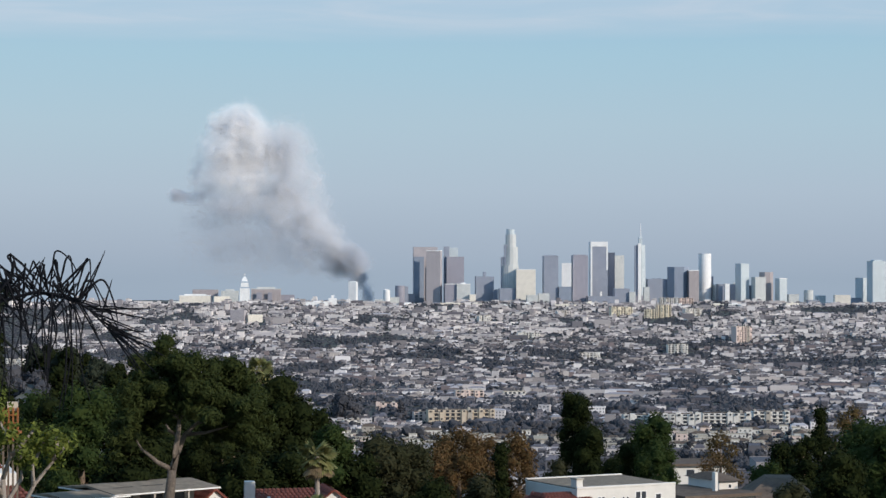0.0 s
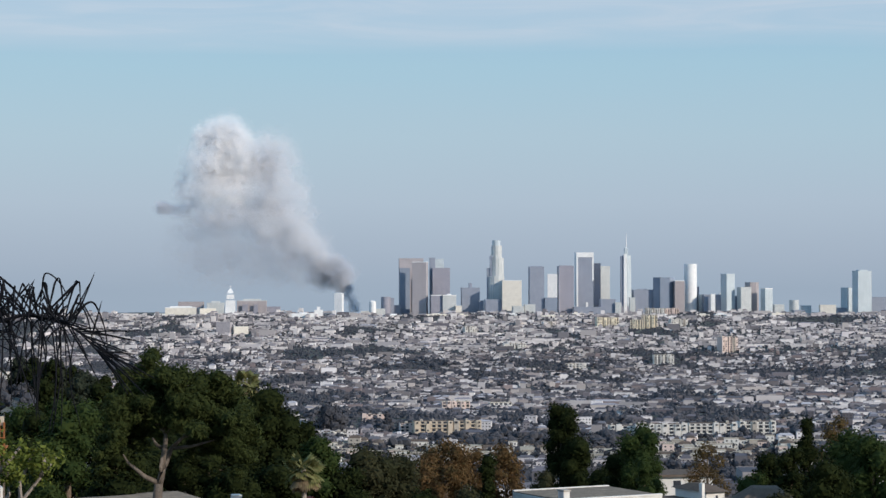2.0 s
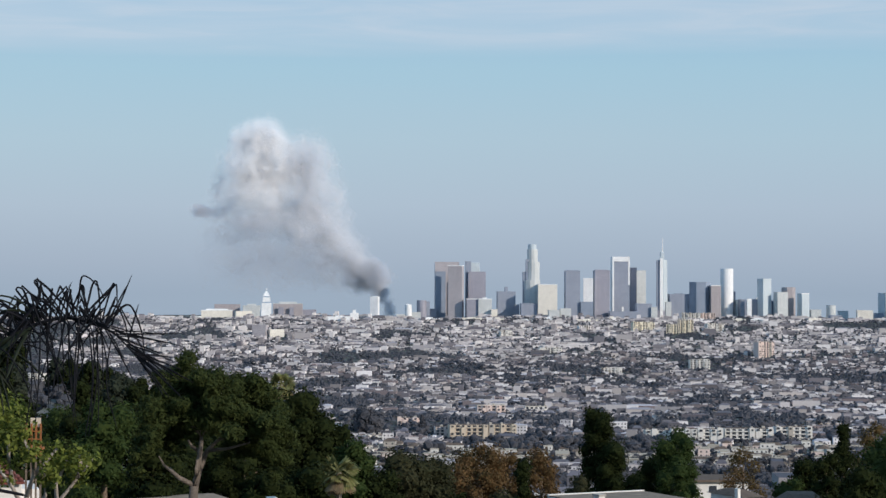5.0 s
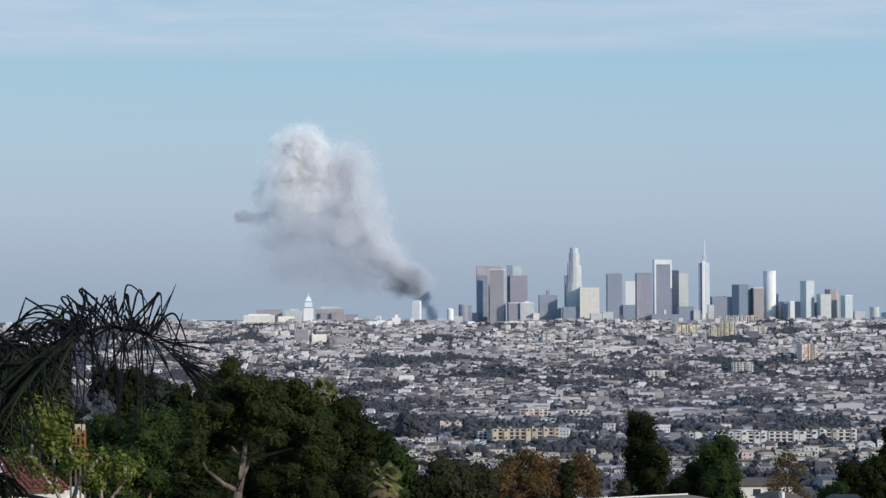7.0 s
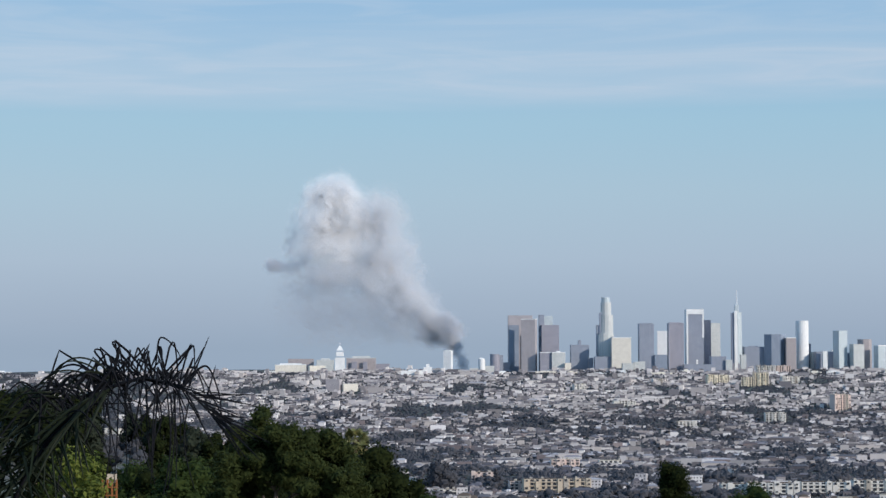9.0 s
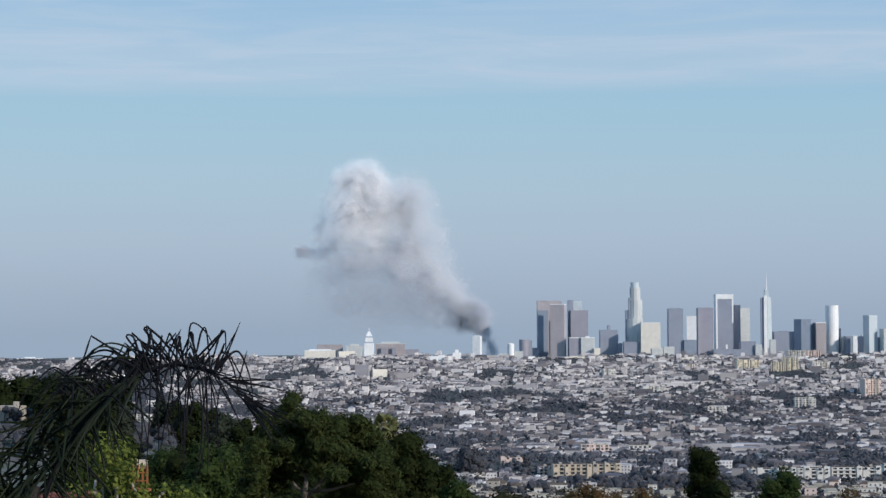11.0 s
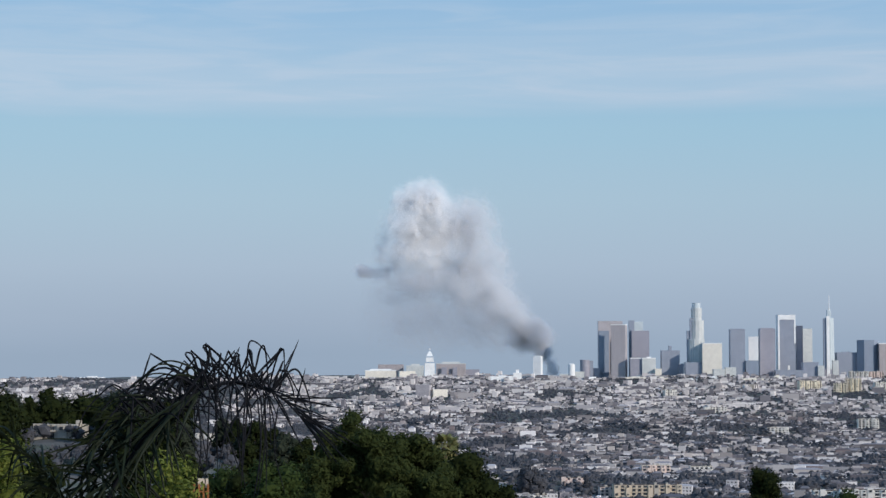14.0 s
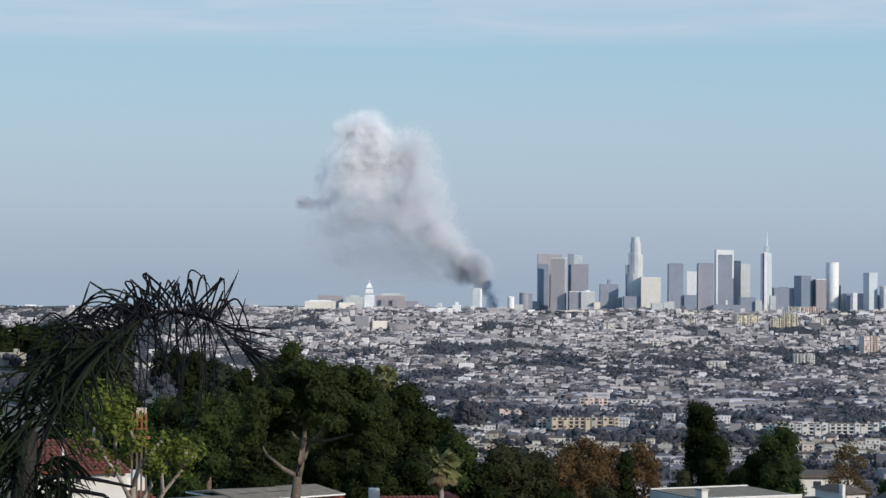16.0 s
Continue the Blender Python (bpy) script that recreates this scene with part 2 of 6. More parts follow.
M = {
    "earth": material("dry_hillside_earth", [(0.05, 0.055, 0.03), (0.10, 0.085, 0.06), (0.06, 0.07, 0.035)], scale=0.05, bump=0.3),
    "city_floor": material("streets_and_yards", [(0.055, 0.06, 0.06), (0.11, 0.105, 0.10), (0.07, 0.08, 0.06), (0.16, 0.155, 0.15)], scale=0.03),
    # dark walls and roofs lean purple-blue: a haze tint painted into their greys
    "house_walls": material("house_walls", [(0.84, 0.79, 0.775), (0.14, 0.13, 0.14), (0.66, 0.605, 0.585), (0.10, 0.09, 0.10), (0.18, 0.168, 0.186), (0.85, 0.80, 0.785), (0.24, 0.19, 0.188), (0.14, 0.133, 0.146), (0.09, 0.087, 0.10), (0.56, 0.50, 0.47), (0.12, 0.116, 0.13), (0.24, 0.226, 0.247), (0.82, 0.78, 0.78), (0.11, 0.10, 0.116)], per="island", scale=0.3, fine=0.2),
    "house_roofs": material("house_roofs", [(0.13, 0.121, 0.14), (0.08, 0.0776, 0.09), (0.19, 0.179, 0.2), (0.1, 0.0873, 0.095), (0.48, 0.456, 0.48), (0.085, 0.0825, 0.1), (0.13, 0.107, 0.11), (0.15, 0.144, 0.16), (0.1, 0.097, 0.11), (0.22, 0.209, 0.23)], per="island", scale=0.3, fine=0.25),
    # hill walls have a lighter palette than the plain, painting in the sun there
    "hill_walls": material("sun_brightened_hill_walls", [(0.87, 0.815, 0.79), (0.14, 0.132, 0.148), (0.68, 0.62, 0.60), (0.12, 0.113, 0.128), (0.87, 0.80, 0.76), (0.16, 0.147, 0.168), (0.82, 0.755, 0.72), (0.14, 0.132, 0.148), (0.87, 0.82, 0.80), (0.18, 0.171, 0.188), (0.74, 0.68, 0.68), (0.12, 0.116, 0.132)], per="island", scale=0.3, fine=0.15),
    # blue-grey leaf tones: the haze over the plain is mixed into their colour
    "hazed_far_leaves": material("hazed_far_leaves", [(0.05, 0.0524, 0.062), (0.066, 0.0669, 0.076), (0.058, 0.0601, 0.07), (0.076, 0.0727, 0.078)], per="island", scale=0.25, fine=0.5, spec=0.1),
    # oak green dulled in the colour itself, standing for haze on the spur
    "spur": material("hazed_oak_leaves", [(0.020, 0.026, 0.018), (0.030, 0.036, 0.024), (0.025, 0.030, 0.021)], per="island", scale=0.3, fine=0.3, spec=0.05),
    "pane": material("dark_window_glass", [(0.03, 0.035, 0.045), (0.06, 0.065, 0.075)], rough=0.12, spec=0.6, scale=0.7, fine=0.3),
    "white_wall": material("white_stucco", [(0.71, 0.68, 0.63), (0.62, 0.59, 0.55)], scale=0.6, bump=0.15, fine=0.08),
    "grey_wall": material("grey_beige_stucco", [(0.42, 0.38, 0.33), (0.36, 0.33, 0.29)], scale=0.6, bump=0.15, fine=0.08),
    "pink_wall": material("pale_pink_stucco", [(0.72, 0.58, 0.52), (0.66, 0.53, 0.47)], scale=0.6, bump=0.15, fine=0.08),
    "red_tile": material("red_clay_tiles", [(0.19, 0.054, 0.037), (0.145, 0.043, 0.031), (0.22, 0.07, 0.047)], per="object", scale=2.0, fine=0.35, bump=0.3),
    "grey_roof": material("grey_gravel_roof", [(0.48, 0.405, 0.31), (0.37, 0.315, 0.25)], scale=0.8, fine=0.25, bump=0.2, rough=1.0, spec=0.05),
    "tan_roof": material("tan_composition_roof", [(0.30, 0.245, 0.185), (0.20, 0.165, 0.13), (0.26, 0.215, 0.165)], scale=0.9, fine=0.3, bump=0.25, rough=1.0, spec=0.05),
    "dark_roof": material("dark_shingle_roof", [(0.11, 0.085, 0.07), (0.16, 0.125, 0.10)], scale=1.2, fine=0.3, bump=0.3, rough=1.0, spec=0.05),
    "white_paint": material("white_painted_wood", [(0.78, 0.77, 0.75), (0.7, 0.69, 0.67)], scale=2.0, rough=0.5, fine=0.08),
    "metal": material("dark_painted_metal", [(0.06, 0.06, 0.065), (0.09, 0.09, 0.09)], rough=0.45, metal=0.6, scale=3.0),
    "solar": material("solar_cells", [(0.012, 0.013, 0.018), (0.02, 0.02, 0.026)], rough=0.3, spec=0.4, scale=1.0),
    "orange": material("orange_wood", [(0.30, 0.115, 0.035), (0.23, 0.085, 0.03)], scale=2.0),
    "bark_pale": material("pale_grey_bark", [(0.36, 0.31, 0.26), (0.24, 0.205, 0.175), (0.42, 0.37, 0.32)], scale=3.0, bump=0.6),
    "bark_grey": material("grey_brown_pine_bark", [(0.16, 0.13, 0.105), (0.10, 0.082, 0.068), (0.20, 0.165, 0.135)], scale=3.0, bump=0.6),
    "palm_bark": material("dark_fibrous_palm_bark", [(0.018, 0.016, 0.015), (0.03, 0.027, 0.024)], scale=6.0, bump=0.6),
    "bark": material("brown_bark", [(0.12, 0.09, 0.065), (0.20, 0.15, 0.11)], scale=3.0, bump=0.6),
    "pine": material("pine_needles", [(0.022, 0.033, 0.009), (0.044, 0.056, 0.015), (0.032, 0.043, 0.012)], per="island", scale=0.5, transl=0.25, fine=0.18, spec=0.15),
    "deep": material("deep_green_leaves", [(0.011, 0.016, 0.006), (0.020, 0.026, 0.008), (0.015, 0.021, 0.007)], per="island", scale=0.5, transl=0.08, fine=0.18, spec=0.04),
    "fresh": material("fresh_green_leaves", [(0.022, 0.040, 0.009), (0.040, 0.060, 0.014), (0.030, 0.048, 0.011)], per="island", scale=0.5, transl=0.3, fine=0.18, spec=0.2),
    "lime": material("light_green_leaves", [(0.10, 0.13, 0.018), (0.17, 0.19, 0.035), (0.06, 0.085, 0.016)], per="island", scale=1.0, transl=0.35, fine=0.3, spec=0.3),
    "olive": material("olive_leaves", [(0.026, 0.030, 0.013), (0.044, 0.044, 0.020), (0.034, 0.034, 0.016)], per="island", scale=0.5, transl=0.25, fine=0.18, spec=0.15),
    "rust": material("rusty_autumn_leaves", [(0.13, 0.076, 0.034), (0.085, 0.056, 0.026), (0.16, 0.092, 0.04), (0.07, 0.058, 0.026)], per="island", scale=0.5, transl=0.25, fine=0.18, spec=0.1),
    "amber": material("amber_autumn_leaves", [(0.12, 0.085, 0.035), (0.085, 0.060, 0.028), (0.15, 0.10, 0.04)], per="island", scale=0.5, transl=0.25, fine=0.18, spec=0.1),
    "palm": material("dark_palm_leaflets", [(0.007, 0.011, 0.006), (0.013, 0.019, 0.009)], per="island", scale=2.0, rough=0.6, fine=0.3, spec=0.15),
    # dry leaflets painted blue-black, as a silhouette in shade
    "dead_palm": material("shade_dark_dry_palm_leaflets", [(0.007, 0.008, 0.011), (0.012, 0.012, 0.015)], per="island", scale=2.0, rough=0.75, fine=0.3, spec=0.1),
    "fan": material("fan_palm_leaves", [(0.15, 0.17, 0.05), (0.24, 0.22, 0.09), (0.10, 0.12, 0.04)], per="island", scale=1.0, transl=0.2, fine=0.3),
    "thatch": material("dry_palm_skirt", [(0.20, 0.15, 0.08), (0.14, 0.10, 0.06)], per="island", scale=1.0, fine=0.3),
    "smoke_white": material("pale_smoke", [(0.92, 0.905, 0.905)], transl=0.4, thin=0.6, fine=0.03, spec=0.0, rough=1.0),
    "smoke_grey": material("grey_smoke", [(0.68, 0.675, 0.70)], transl=0.45, thin=0.66, fine=0.04, spec=0.0, rough=1.0),
    "smoke_thin": material("thin_smoke", [(0.43, 0.455, 0.52)], transl=0.5, thin=0.4, fine=0.04, spec=0.0, rough=1.0),
    "smoke_dark": material("sooty_smoke", [(0.53, 0.55, 0.61)], transl=0.5, thin=0.66, fine=0.06, spec=0.0, rough=1.0),
    # tower faces; slate, blue and brown are lightened and blued to paint in haze
    "t_slate": facade("hazed_slate_glass_tower", (0.30, 0.32, 0.38), (0.21, 0.245, 0.31), rough=0.3),
    "t_blue": facade("hazed_blue_glass_tower", (0.27, 0.31, 0.38), (0.20, 0.24, 0.31), rough=0.25),
    "t_brown": facade("hazed_grey_brown_tower", (0.33, 0.32, 0.37), (0.22, 0.225, 0.27), rough=0.4),
    "t_pink": facade("pale_pink_granite_tower", (0.46, 0.42, 0.43), (0.31, 0.29, 0.31), rough=0.4),
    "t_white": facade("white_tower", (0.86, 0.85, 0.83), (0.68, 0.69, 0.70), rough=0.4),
    "t_cream": facade("cream_stone_tower", (0.80, 0.75, 0.66), (0.66, 0.61, 0.53), rough=0.5),
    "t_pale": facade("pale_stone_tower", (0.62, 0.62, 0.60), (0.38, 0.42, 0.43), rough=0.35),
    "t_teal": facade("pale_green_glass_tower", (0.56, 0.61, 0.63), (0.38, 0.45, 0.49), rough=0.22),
    "t_red": facade("dusty_red_stone_tower", (0.42, 0.375, 0.375), (0.28, 0.25, 0.26), rough=0.5),
    "apt_cream": material("cream_stucco", [(0.78, 0.70, 0.55), (0.72, 0.64, 0.50)], scale=0.2, fine=0.08),
    "apt_yellow": material("ochre_stucco", [(0.56, 0.47, 0.365), (0.50, 0.42, 0.33)], scale=0.2, fine=0.08),
}


# ---- helpers for things ----
def mesh_object(name, verts, faces, mat, smooth=False):
    me = bpy.data.meshes.new(name)
    me.from_pydata([tuple(v) for v in verts] if not isinstance(verts, np.ndarray) else verts.tolist(), [], faces if isinstance(faces, list) else faces.tolist())
    me.materials.append(M[mat])
    me.update()
    if smooth:
        me.shade_smooth()
    return new(name, me)


def thing(name, place, label, category, group="", kind="", turn=0):
    ob = new(name)
    ob.matrix_basis = pose(*place, 0, 0, turn)
    return tagged(ob, label, category, group, kind)


def part(name, bm, mat, parent, label="", smooth=False, kind=""):
    me = bpy.data.meshes.new(name)
    bm.to_mesh(me)
    bm.free()
    me.materials.append(M[mat])
    if smooth:
        me.shade_smooth()
    ob = new(name, me)
    ob.parent = parent
    return tagged(ob, label, kind=kind)


def piece(name, me, parent, m):
    """Another object on a mesh that alike pieces share."""
    ob = new(name, me)
    ob.parent = parent
    ob.matrix_basis = m
    return ob


def box(x0, x1, y0, y1, z0, z1, bevel=0.0, bm=None):
    bm = bm or bmesh.new()
    made = bmesh.ops.create_cube(bm, size=1)["verts"]
    for v in made:
        v.co = Vector(((x0 + x1) / 2 + v.co.x * (x1 - x0), (y0 + y1) / 2 + v.co.y * (y1 - y0), (z0 + z1) / 2 + v.co.z * (z1 - z0)))
    if bevel:
        edges = list({e for v in made for e in v.link_edges})
        bmesh.ops.bevel(bm, geom=edges, offset=bevel, segments=1, affect="EDGES")
    return bm


def prism(ring, z0, z1, top=1.0, bm=None):
    """An upright prism over a ring of (x, y), drawn in by the factor top."""
    bm = bm or bmesh.new()
    n = len(ring)
    lo = [bm.verts.new((x, y, z0)) for x, y in ring]
    hi = [bm.verts.new((x * top, y * top, z1)) for x, y in ring]
    for i in range(n):
        bm.faces.new((lo[i], lo[(i + 1) % n], hi[(i + 1) % n], hi[i]))
    bm.faces.new(hi)
    bm.faces.new(lo[::-1])
    return bm


def tube(points, radii, sides=7, bm=None):
    """A tapering limb through the points."""
    bm = bm or bmesh.new()
    rings = []
    for i, p in enumerate(points):
        p = Vector(p)
        a, b = Vector(points[max(0, i - 1)]), Vector(points[min(len(points) - 1, i + 1)])
        d = (b - a).normalized()
        u = d.orthogonal().normalized() if abs(d.z) > 0.95 else d.cross(Vector((0, 0, 1))).normalized()
        w = d.cross(u)
        rings.append([bm.verts.new(p + (u * math.cos(k * math.tau / sides) + w * math.sin(k * math.tau / sides)) * radii[i]) for k in range(sides)])
    for r, s in zip(rings, rings[1:]):
        for k in range(sides):
            bm.faces.new((r[k], r[(k + 1) % sides], s[(k + 1) % sides], s[k]))
    bm.faces.new(rings[-1])
    bm.faces.new(rings[0][::-1])
    return bm


def at(u, v, d):
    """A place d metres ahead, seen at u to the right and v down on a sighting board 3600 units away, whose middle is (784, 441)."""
    return Vector(((u - 784) * d / 3600, d, (441 - v) * d / 3600))


DISTS = [-400, -60, 0, 6, 16, 45, 100, 200, 300, 450, 800, 1400, 1800, 2300, 2950, 3500, 4000, 4350, 4600, 4990]
LEVELS = [14, 1, -1.7, -2.6, -4.4, -9, -17, -28, -39, -54, -86, -123, -129, -130, -129, -114, -85, -61, -54, -56]


def ground_z(x, y):
    z = np.interp(y, DISTS, LEVELS)
    left = np.exp(-((x + 200) / np.where(x > -200, 150, 98)) ** 2) * np.exp(-((y - 900) / 180) ** 2) * 56
    far_left = np.clip((-x / np.maximum(y, 1) - 0.10) * 9, 0, 1) * np.clip((y - 2600) / 1500, 0, 1) * -4
    swell = np.sin(x * 0.013 + y * 0.004) * np.sin(y * 0.009 + 1.3) * np.clip((y - 900) / 900, 0, 1) * 3.2
    return z + left + far_left + swell


def ground_d(u, v):
    """How far ahead the sight line through (u, v) meets the ground."""
    for d in np.arange(600, 4800, 4.0):
        p = at(u, v, d)
        if p.z <= ground_z(p.x, p.y):
            return float(d)
    return 4600.0


# ---- ground ----
ys = np.unique(np.r_[np.array(DISTS, float), np.linspace(-400, 0, 6), np.linspace(0, 400, 33), np.linspace(400, 4990, 90)])
xs = np.unique(np.r_[np.linspace(-3200, 3200, 33), np.linspace(-1100, 1100, 90), np.linspace(-60, 60, 25)])
gx, gy = np.meshgrid(xs, ys)
gz = ground_z(gx, gy)
verts = np.stack([gx, gy, gz], -1).reshape(-1, 3)
nx = len(xs)
idx = np.arange(len(ys) * nx).reshape(len(ys), nx)
faces = np.stack([idx[:-1, :-1], idx[:-1, 1:], idx[1:, 1:], idx[1:, :-1]], -1).reshape(-1, 4)
ground = mesh_object("ground", verts, faces, "earth", True)
ground.data.materials.append(M["city_floor"])
mid = verts[faces[:, 0], 1]
ground.data.polygons.foreach_set("material_index", (mid > 650).astype(np.int32))
tagged(ground, "dry hillside falling to the streets and yards of a city plain", "ground", kind="structure")

# ---- the city of low houses ----
rng = np.random.default_rng(7)
NOISE_OFF = Vector((3.1, 7.7, 0.4))


def green(x, y):
    """How wooded a spot is, 0 to 1."""
    slope = max(0.0, min(0.42, (-x / y - 0.075) * 5.5)) if y < 3000 else max(0.0, min(0.28, (-x / y - 0.085) * 4.5))
    return noise.fractal(Vector((x * 0.009, y * 0.0042, 0.0)) + NOISE_OFF, 0.9, 2.0, 3) * (0.62 if y < 2000 else 0.8) + 0.49 + slope


house_v, house_f, roof_v, roof_f, win_v, win_f = [], [], [], [], [], []
tree_spots = []
CORNERS = np.array([(-1, -1, 0), (1, -1, 0), (1, 1, 0), (-1, 1, 0), (-1, -1, 1), (1, -1, 1), (1, 1, 1), (-1, 1, 1)], float)


def add_box(vs, fs, c, s, w, d, z0, z1, cx, cy, lid=True):
    n = len(vs)
    for a, b, t in CORNERS:
        vs.append((cx + a * w * c - b * d * s, cy + a * w * s + b * d * c, z1 if t else z0))
    fs += [(n, n + 1, n + 5, n + 4), (n + 1, n + 2, n + 6, n + 5), (n + 2, n + 3, n + 7, n + 6), (n + 3, n, n + 4, n + 7)]
    if lid:
        fs.append((n + 4, n + 5, n + 6, n + 7))


hill_v, hill_f = [], []


near_houses = []


def single_house(x, y, w, d, h, turn, pitched):
    """A house of the near plain as a thing with its walls, roof and windows."""
    look_of = rng.integers(0, 4)
    wall = ("white_wall", "white_wall", "pink_wall", "grey_wall")[look_of]
    words = ("white stucco", "white stucco", "pinkish stucco", "beige stucco")[look_of]
    z = float(ground_z(x, y))
    t = thing("plain_house", (x, y, z), f"{words} house on the plain with a {'hipped shingle' if pitched else 'flat grey'} roof", "house", "houses of the near plain", turn=math.degrees(turn))
    wv, wf, rv, rf = [], [], [], []
    add_box(wv, wf, 1, 0, w / 2, d / 2, -1.5, h, 0, 0)
    if pitched:
        o, rise = 0.4, 0.2 * d
        rv = [(-w / 2 - o, -d / 2 - o, h), (w / 2 + o, -d / 2 - o, h), (w / 2 + o, d / 2 + o, h), (-w / 2 - o, d / 2 + o, h), (-w * 0.3, 0, h + rise), (w * 0.3, 0, h + rise)]
        rf = [(0, 1, 5, 4), (1, 2, 5), (2, 3, 4, 5), (3, 0, 4), (3, 2, 1, 0)]
    else:
        add_box(rv, rf, 1, 0, w / 2 + 0.15, d / 2 + 0.15, h, h + 0.3, 0, 0)
    mesh_object("wall", wv, wf, wall).parent = t
    mesh_object("roof", rv, rf, "dark_roof" if pitched else "grey_roof").parent = t
    bays = max(1, int(w / 3.2))
    for k in range(max(1, int(h / 2.9))):
        for i in range(bays):
            piece("window", WINDOW, t, pose((i + 0.5) * w / bays - w / 2, -d / 2, 0.9 + k * 2.9))
    near_houses.append(t)


WINDOW = bpy.data.meshes.new("window")
pane_box = box(-0.6, 0.6, -0.05, 0.05, 0, 1.25)
pane_box.to_mesh(WINDOW)
pane_box.free()
WINDOW.materials.append(M["pane"])


def add_house(x, y, w, d, h, turn, pitched, windows):
    if 1400 < y < 1700 and -0.02 * y < x < 0.25 * y and len(near_houses) < 280:
        single_house(x, y, w, d, h, turn, pitched)
        return
    wall_v, wall_f = (hill_v, hill_f) if y > 3600 else (house_v, house_f)
    c, s = math.cos(turn), math.sin(turn)
    z = float(ground_z(x, y)) - 1.0
    top = z + h + 1.0
    add_box(wall_v, wall_f, c, s, w / 2, d / 2, z, top, x, y, False)
    n, o = len(roof_v), 0.35
    if pitched:
        rise = 0.2 * d
        for a, b, e in ((-w / 2 - o, -d / 2 - o, 0), (w / 2 + o, -d / 2 - o, 0), (w / 2 + o, d / 2 + o, 0), (-w / 2 - o, d / 2 + o, 0), (-w * 0.3, 0, rise), (w * 0.3, 0, rise)):
            roof_v.append((x + a * c - b * s, y + a * s + b * c, top + e))
        roof_f.extend([(n, n + 1, n + 5, n + 4), (n + 1, n + 2, n + 5), (n + 2, n + 3, n + 4, n + 5), (n + 3, n, n + 4), (n + 3, n + 2, n + 1, n)])
    else:
        add_box(roof_v, roof_f, c, s, w / 2 - 0.2, d / 2 - 0.2, top - 0.6, top - 0.25, x, y)
        if rng.random() < 0.4:
            add_box(wall_v, wall_f, c, s, w * 0.1 + 0.5, d * 0.1 + 0.4, top - 0.3, top + 1.3, x + rng.uniform(-0.25, 0.25) * w, y)
    if windows:
        bays = max(1, int(w / 2.8))
        for k in range(max(1, int(h / 2.9))):
            for i in range(bays):
                wx = (i + 0.5) * w / bays - w / 2
                add_box(win_v, win_f, c, s, rng.uniform(0.4, 0.8), 0.06, z + 1.9 + k * 2.9, z + 3.1 + k * 2.9, x + wx * c + d / 2 * s, y + wx * s - d / 2 * c)


# the larger blocks of the plain: bearings, top and foot, wall, label, turn, depth
BLOCKS = []


def block(u0, u1, top, base, mat, label, turn, deep):
    BLOCKS.append((u0, u1, top, base, ground_d((u0 + u1) / 2, base), mat, label, turn, deep))


block(950, 1070, 672, 699, "apt_yellow", "long ochre stucco apartment block", 4, 16)
block(926, 950, 676, 698, "pink_wall", "pinkish apartment block beside an ochre one", 4, 16)
block(530, 606, 617, 639, "pink_wall", "row of pale apartment houses", -6, 14)
block(1300, 1345, 682, 704, "white_wall", "white flat-roofed apartment block", -4, 15)
block(1348, 1440, 680, 706, "white_wall", "long white flat-roofed apartment block", -4, 15)
block(1444, 1530, 679, 705, "white_wall", "long white flat-roofed apartment block", -4, 15)
block(1534, 1600, 676, 704, "white_wall", "white flat-roofed apartment block", -4, 15)
block(1380, 1416, 557, 576, "white_wall", "white-framed office block on the plain", -3, 22)
block(1497, 1530, 525, 554, "pink_wall", "pinkish office block with a white side", 20, 18)
block(1220, 1258, 572, 583, "white_wall", "long low white hall", 0, 16)
block(1000, 1050, 638, 655, "pink_wall", "pale pink apartment block", 3, 16)
block(1180, 1206, 497, 507, "hill_walls", "yellowish apartment block on the slope", 8, 16)
block(1276, 1316, 490, 506, "apt_cream", "cream apartment block on the slope", 8, 16)
block(1338, 1360, 494, 512, "apt_cream", "cream apartment tower on the slope", -8, 14)
block(1358, 1386, 486, 510, "apt_cream", "cream apartment tower on the slope", -8, 14)
block(1365, 1398, 474, 488, "white_wall", "white hall with a flat roof", 0, 18)
block(1400, 1425, 474, 487, "pink_wall", "pink low building on the hill", 0, 18)
block(1408, 1440, 493, 506, "white_wall", "white apartment block on the slope", 10, 16)
block(790, 845, 690, 700, "white_wall", "white low houses among trees", 3, 12)
block(1085, 1125, 640, 652, "white_wall", "white low building among trees", 3, 14)
block(1110, 1150, 536, 546, "white_wall", "long white building on the plain", 3, 14)
block(1040, 1062, 506, 518, "white_wall", "white apartment block on the slope", 12, 14)
block(212, 242, 583, 606, "white_wall", "white two-storey house among dark trees", -12, 14)
block(-79, 8, 566, 592, "grey_wall", "long beige flat-roofed building on the spur", -4, 14)
block(860, 905, 660, 676, "pink_wall", "pinkish low apartment block", -5, 14)
CLEAR = [(u0 - 4, u1 + 4, d) for u0, u1, _, _, d, *_ in BLOCKS] + [(598, 662, 4000)]


def blocked(x, y):
    u = 784 + x * 3600 / y
    return any(a < u < b and d - 24 < y < d + 22 for a, b, d in CLEAR)


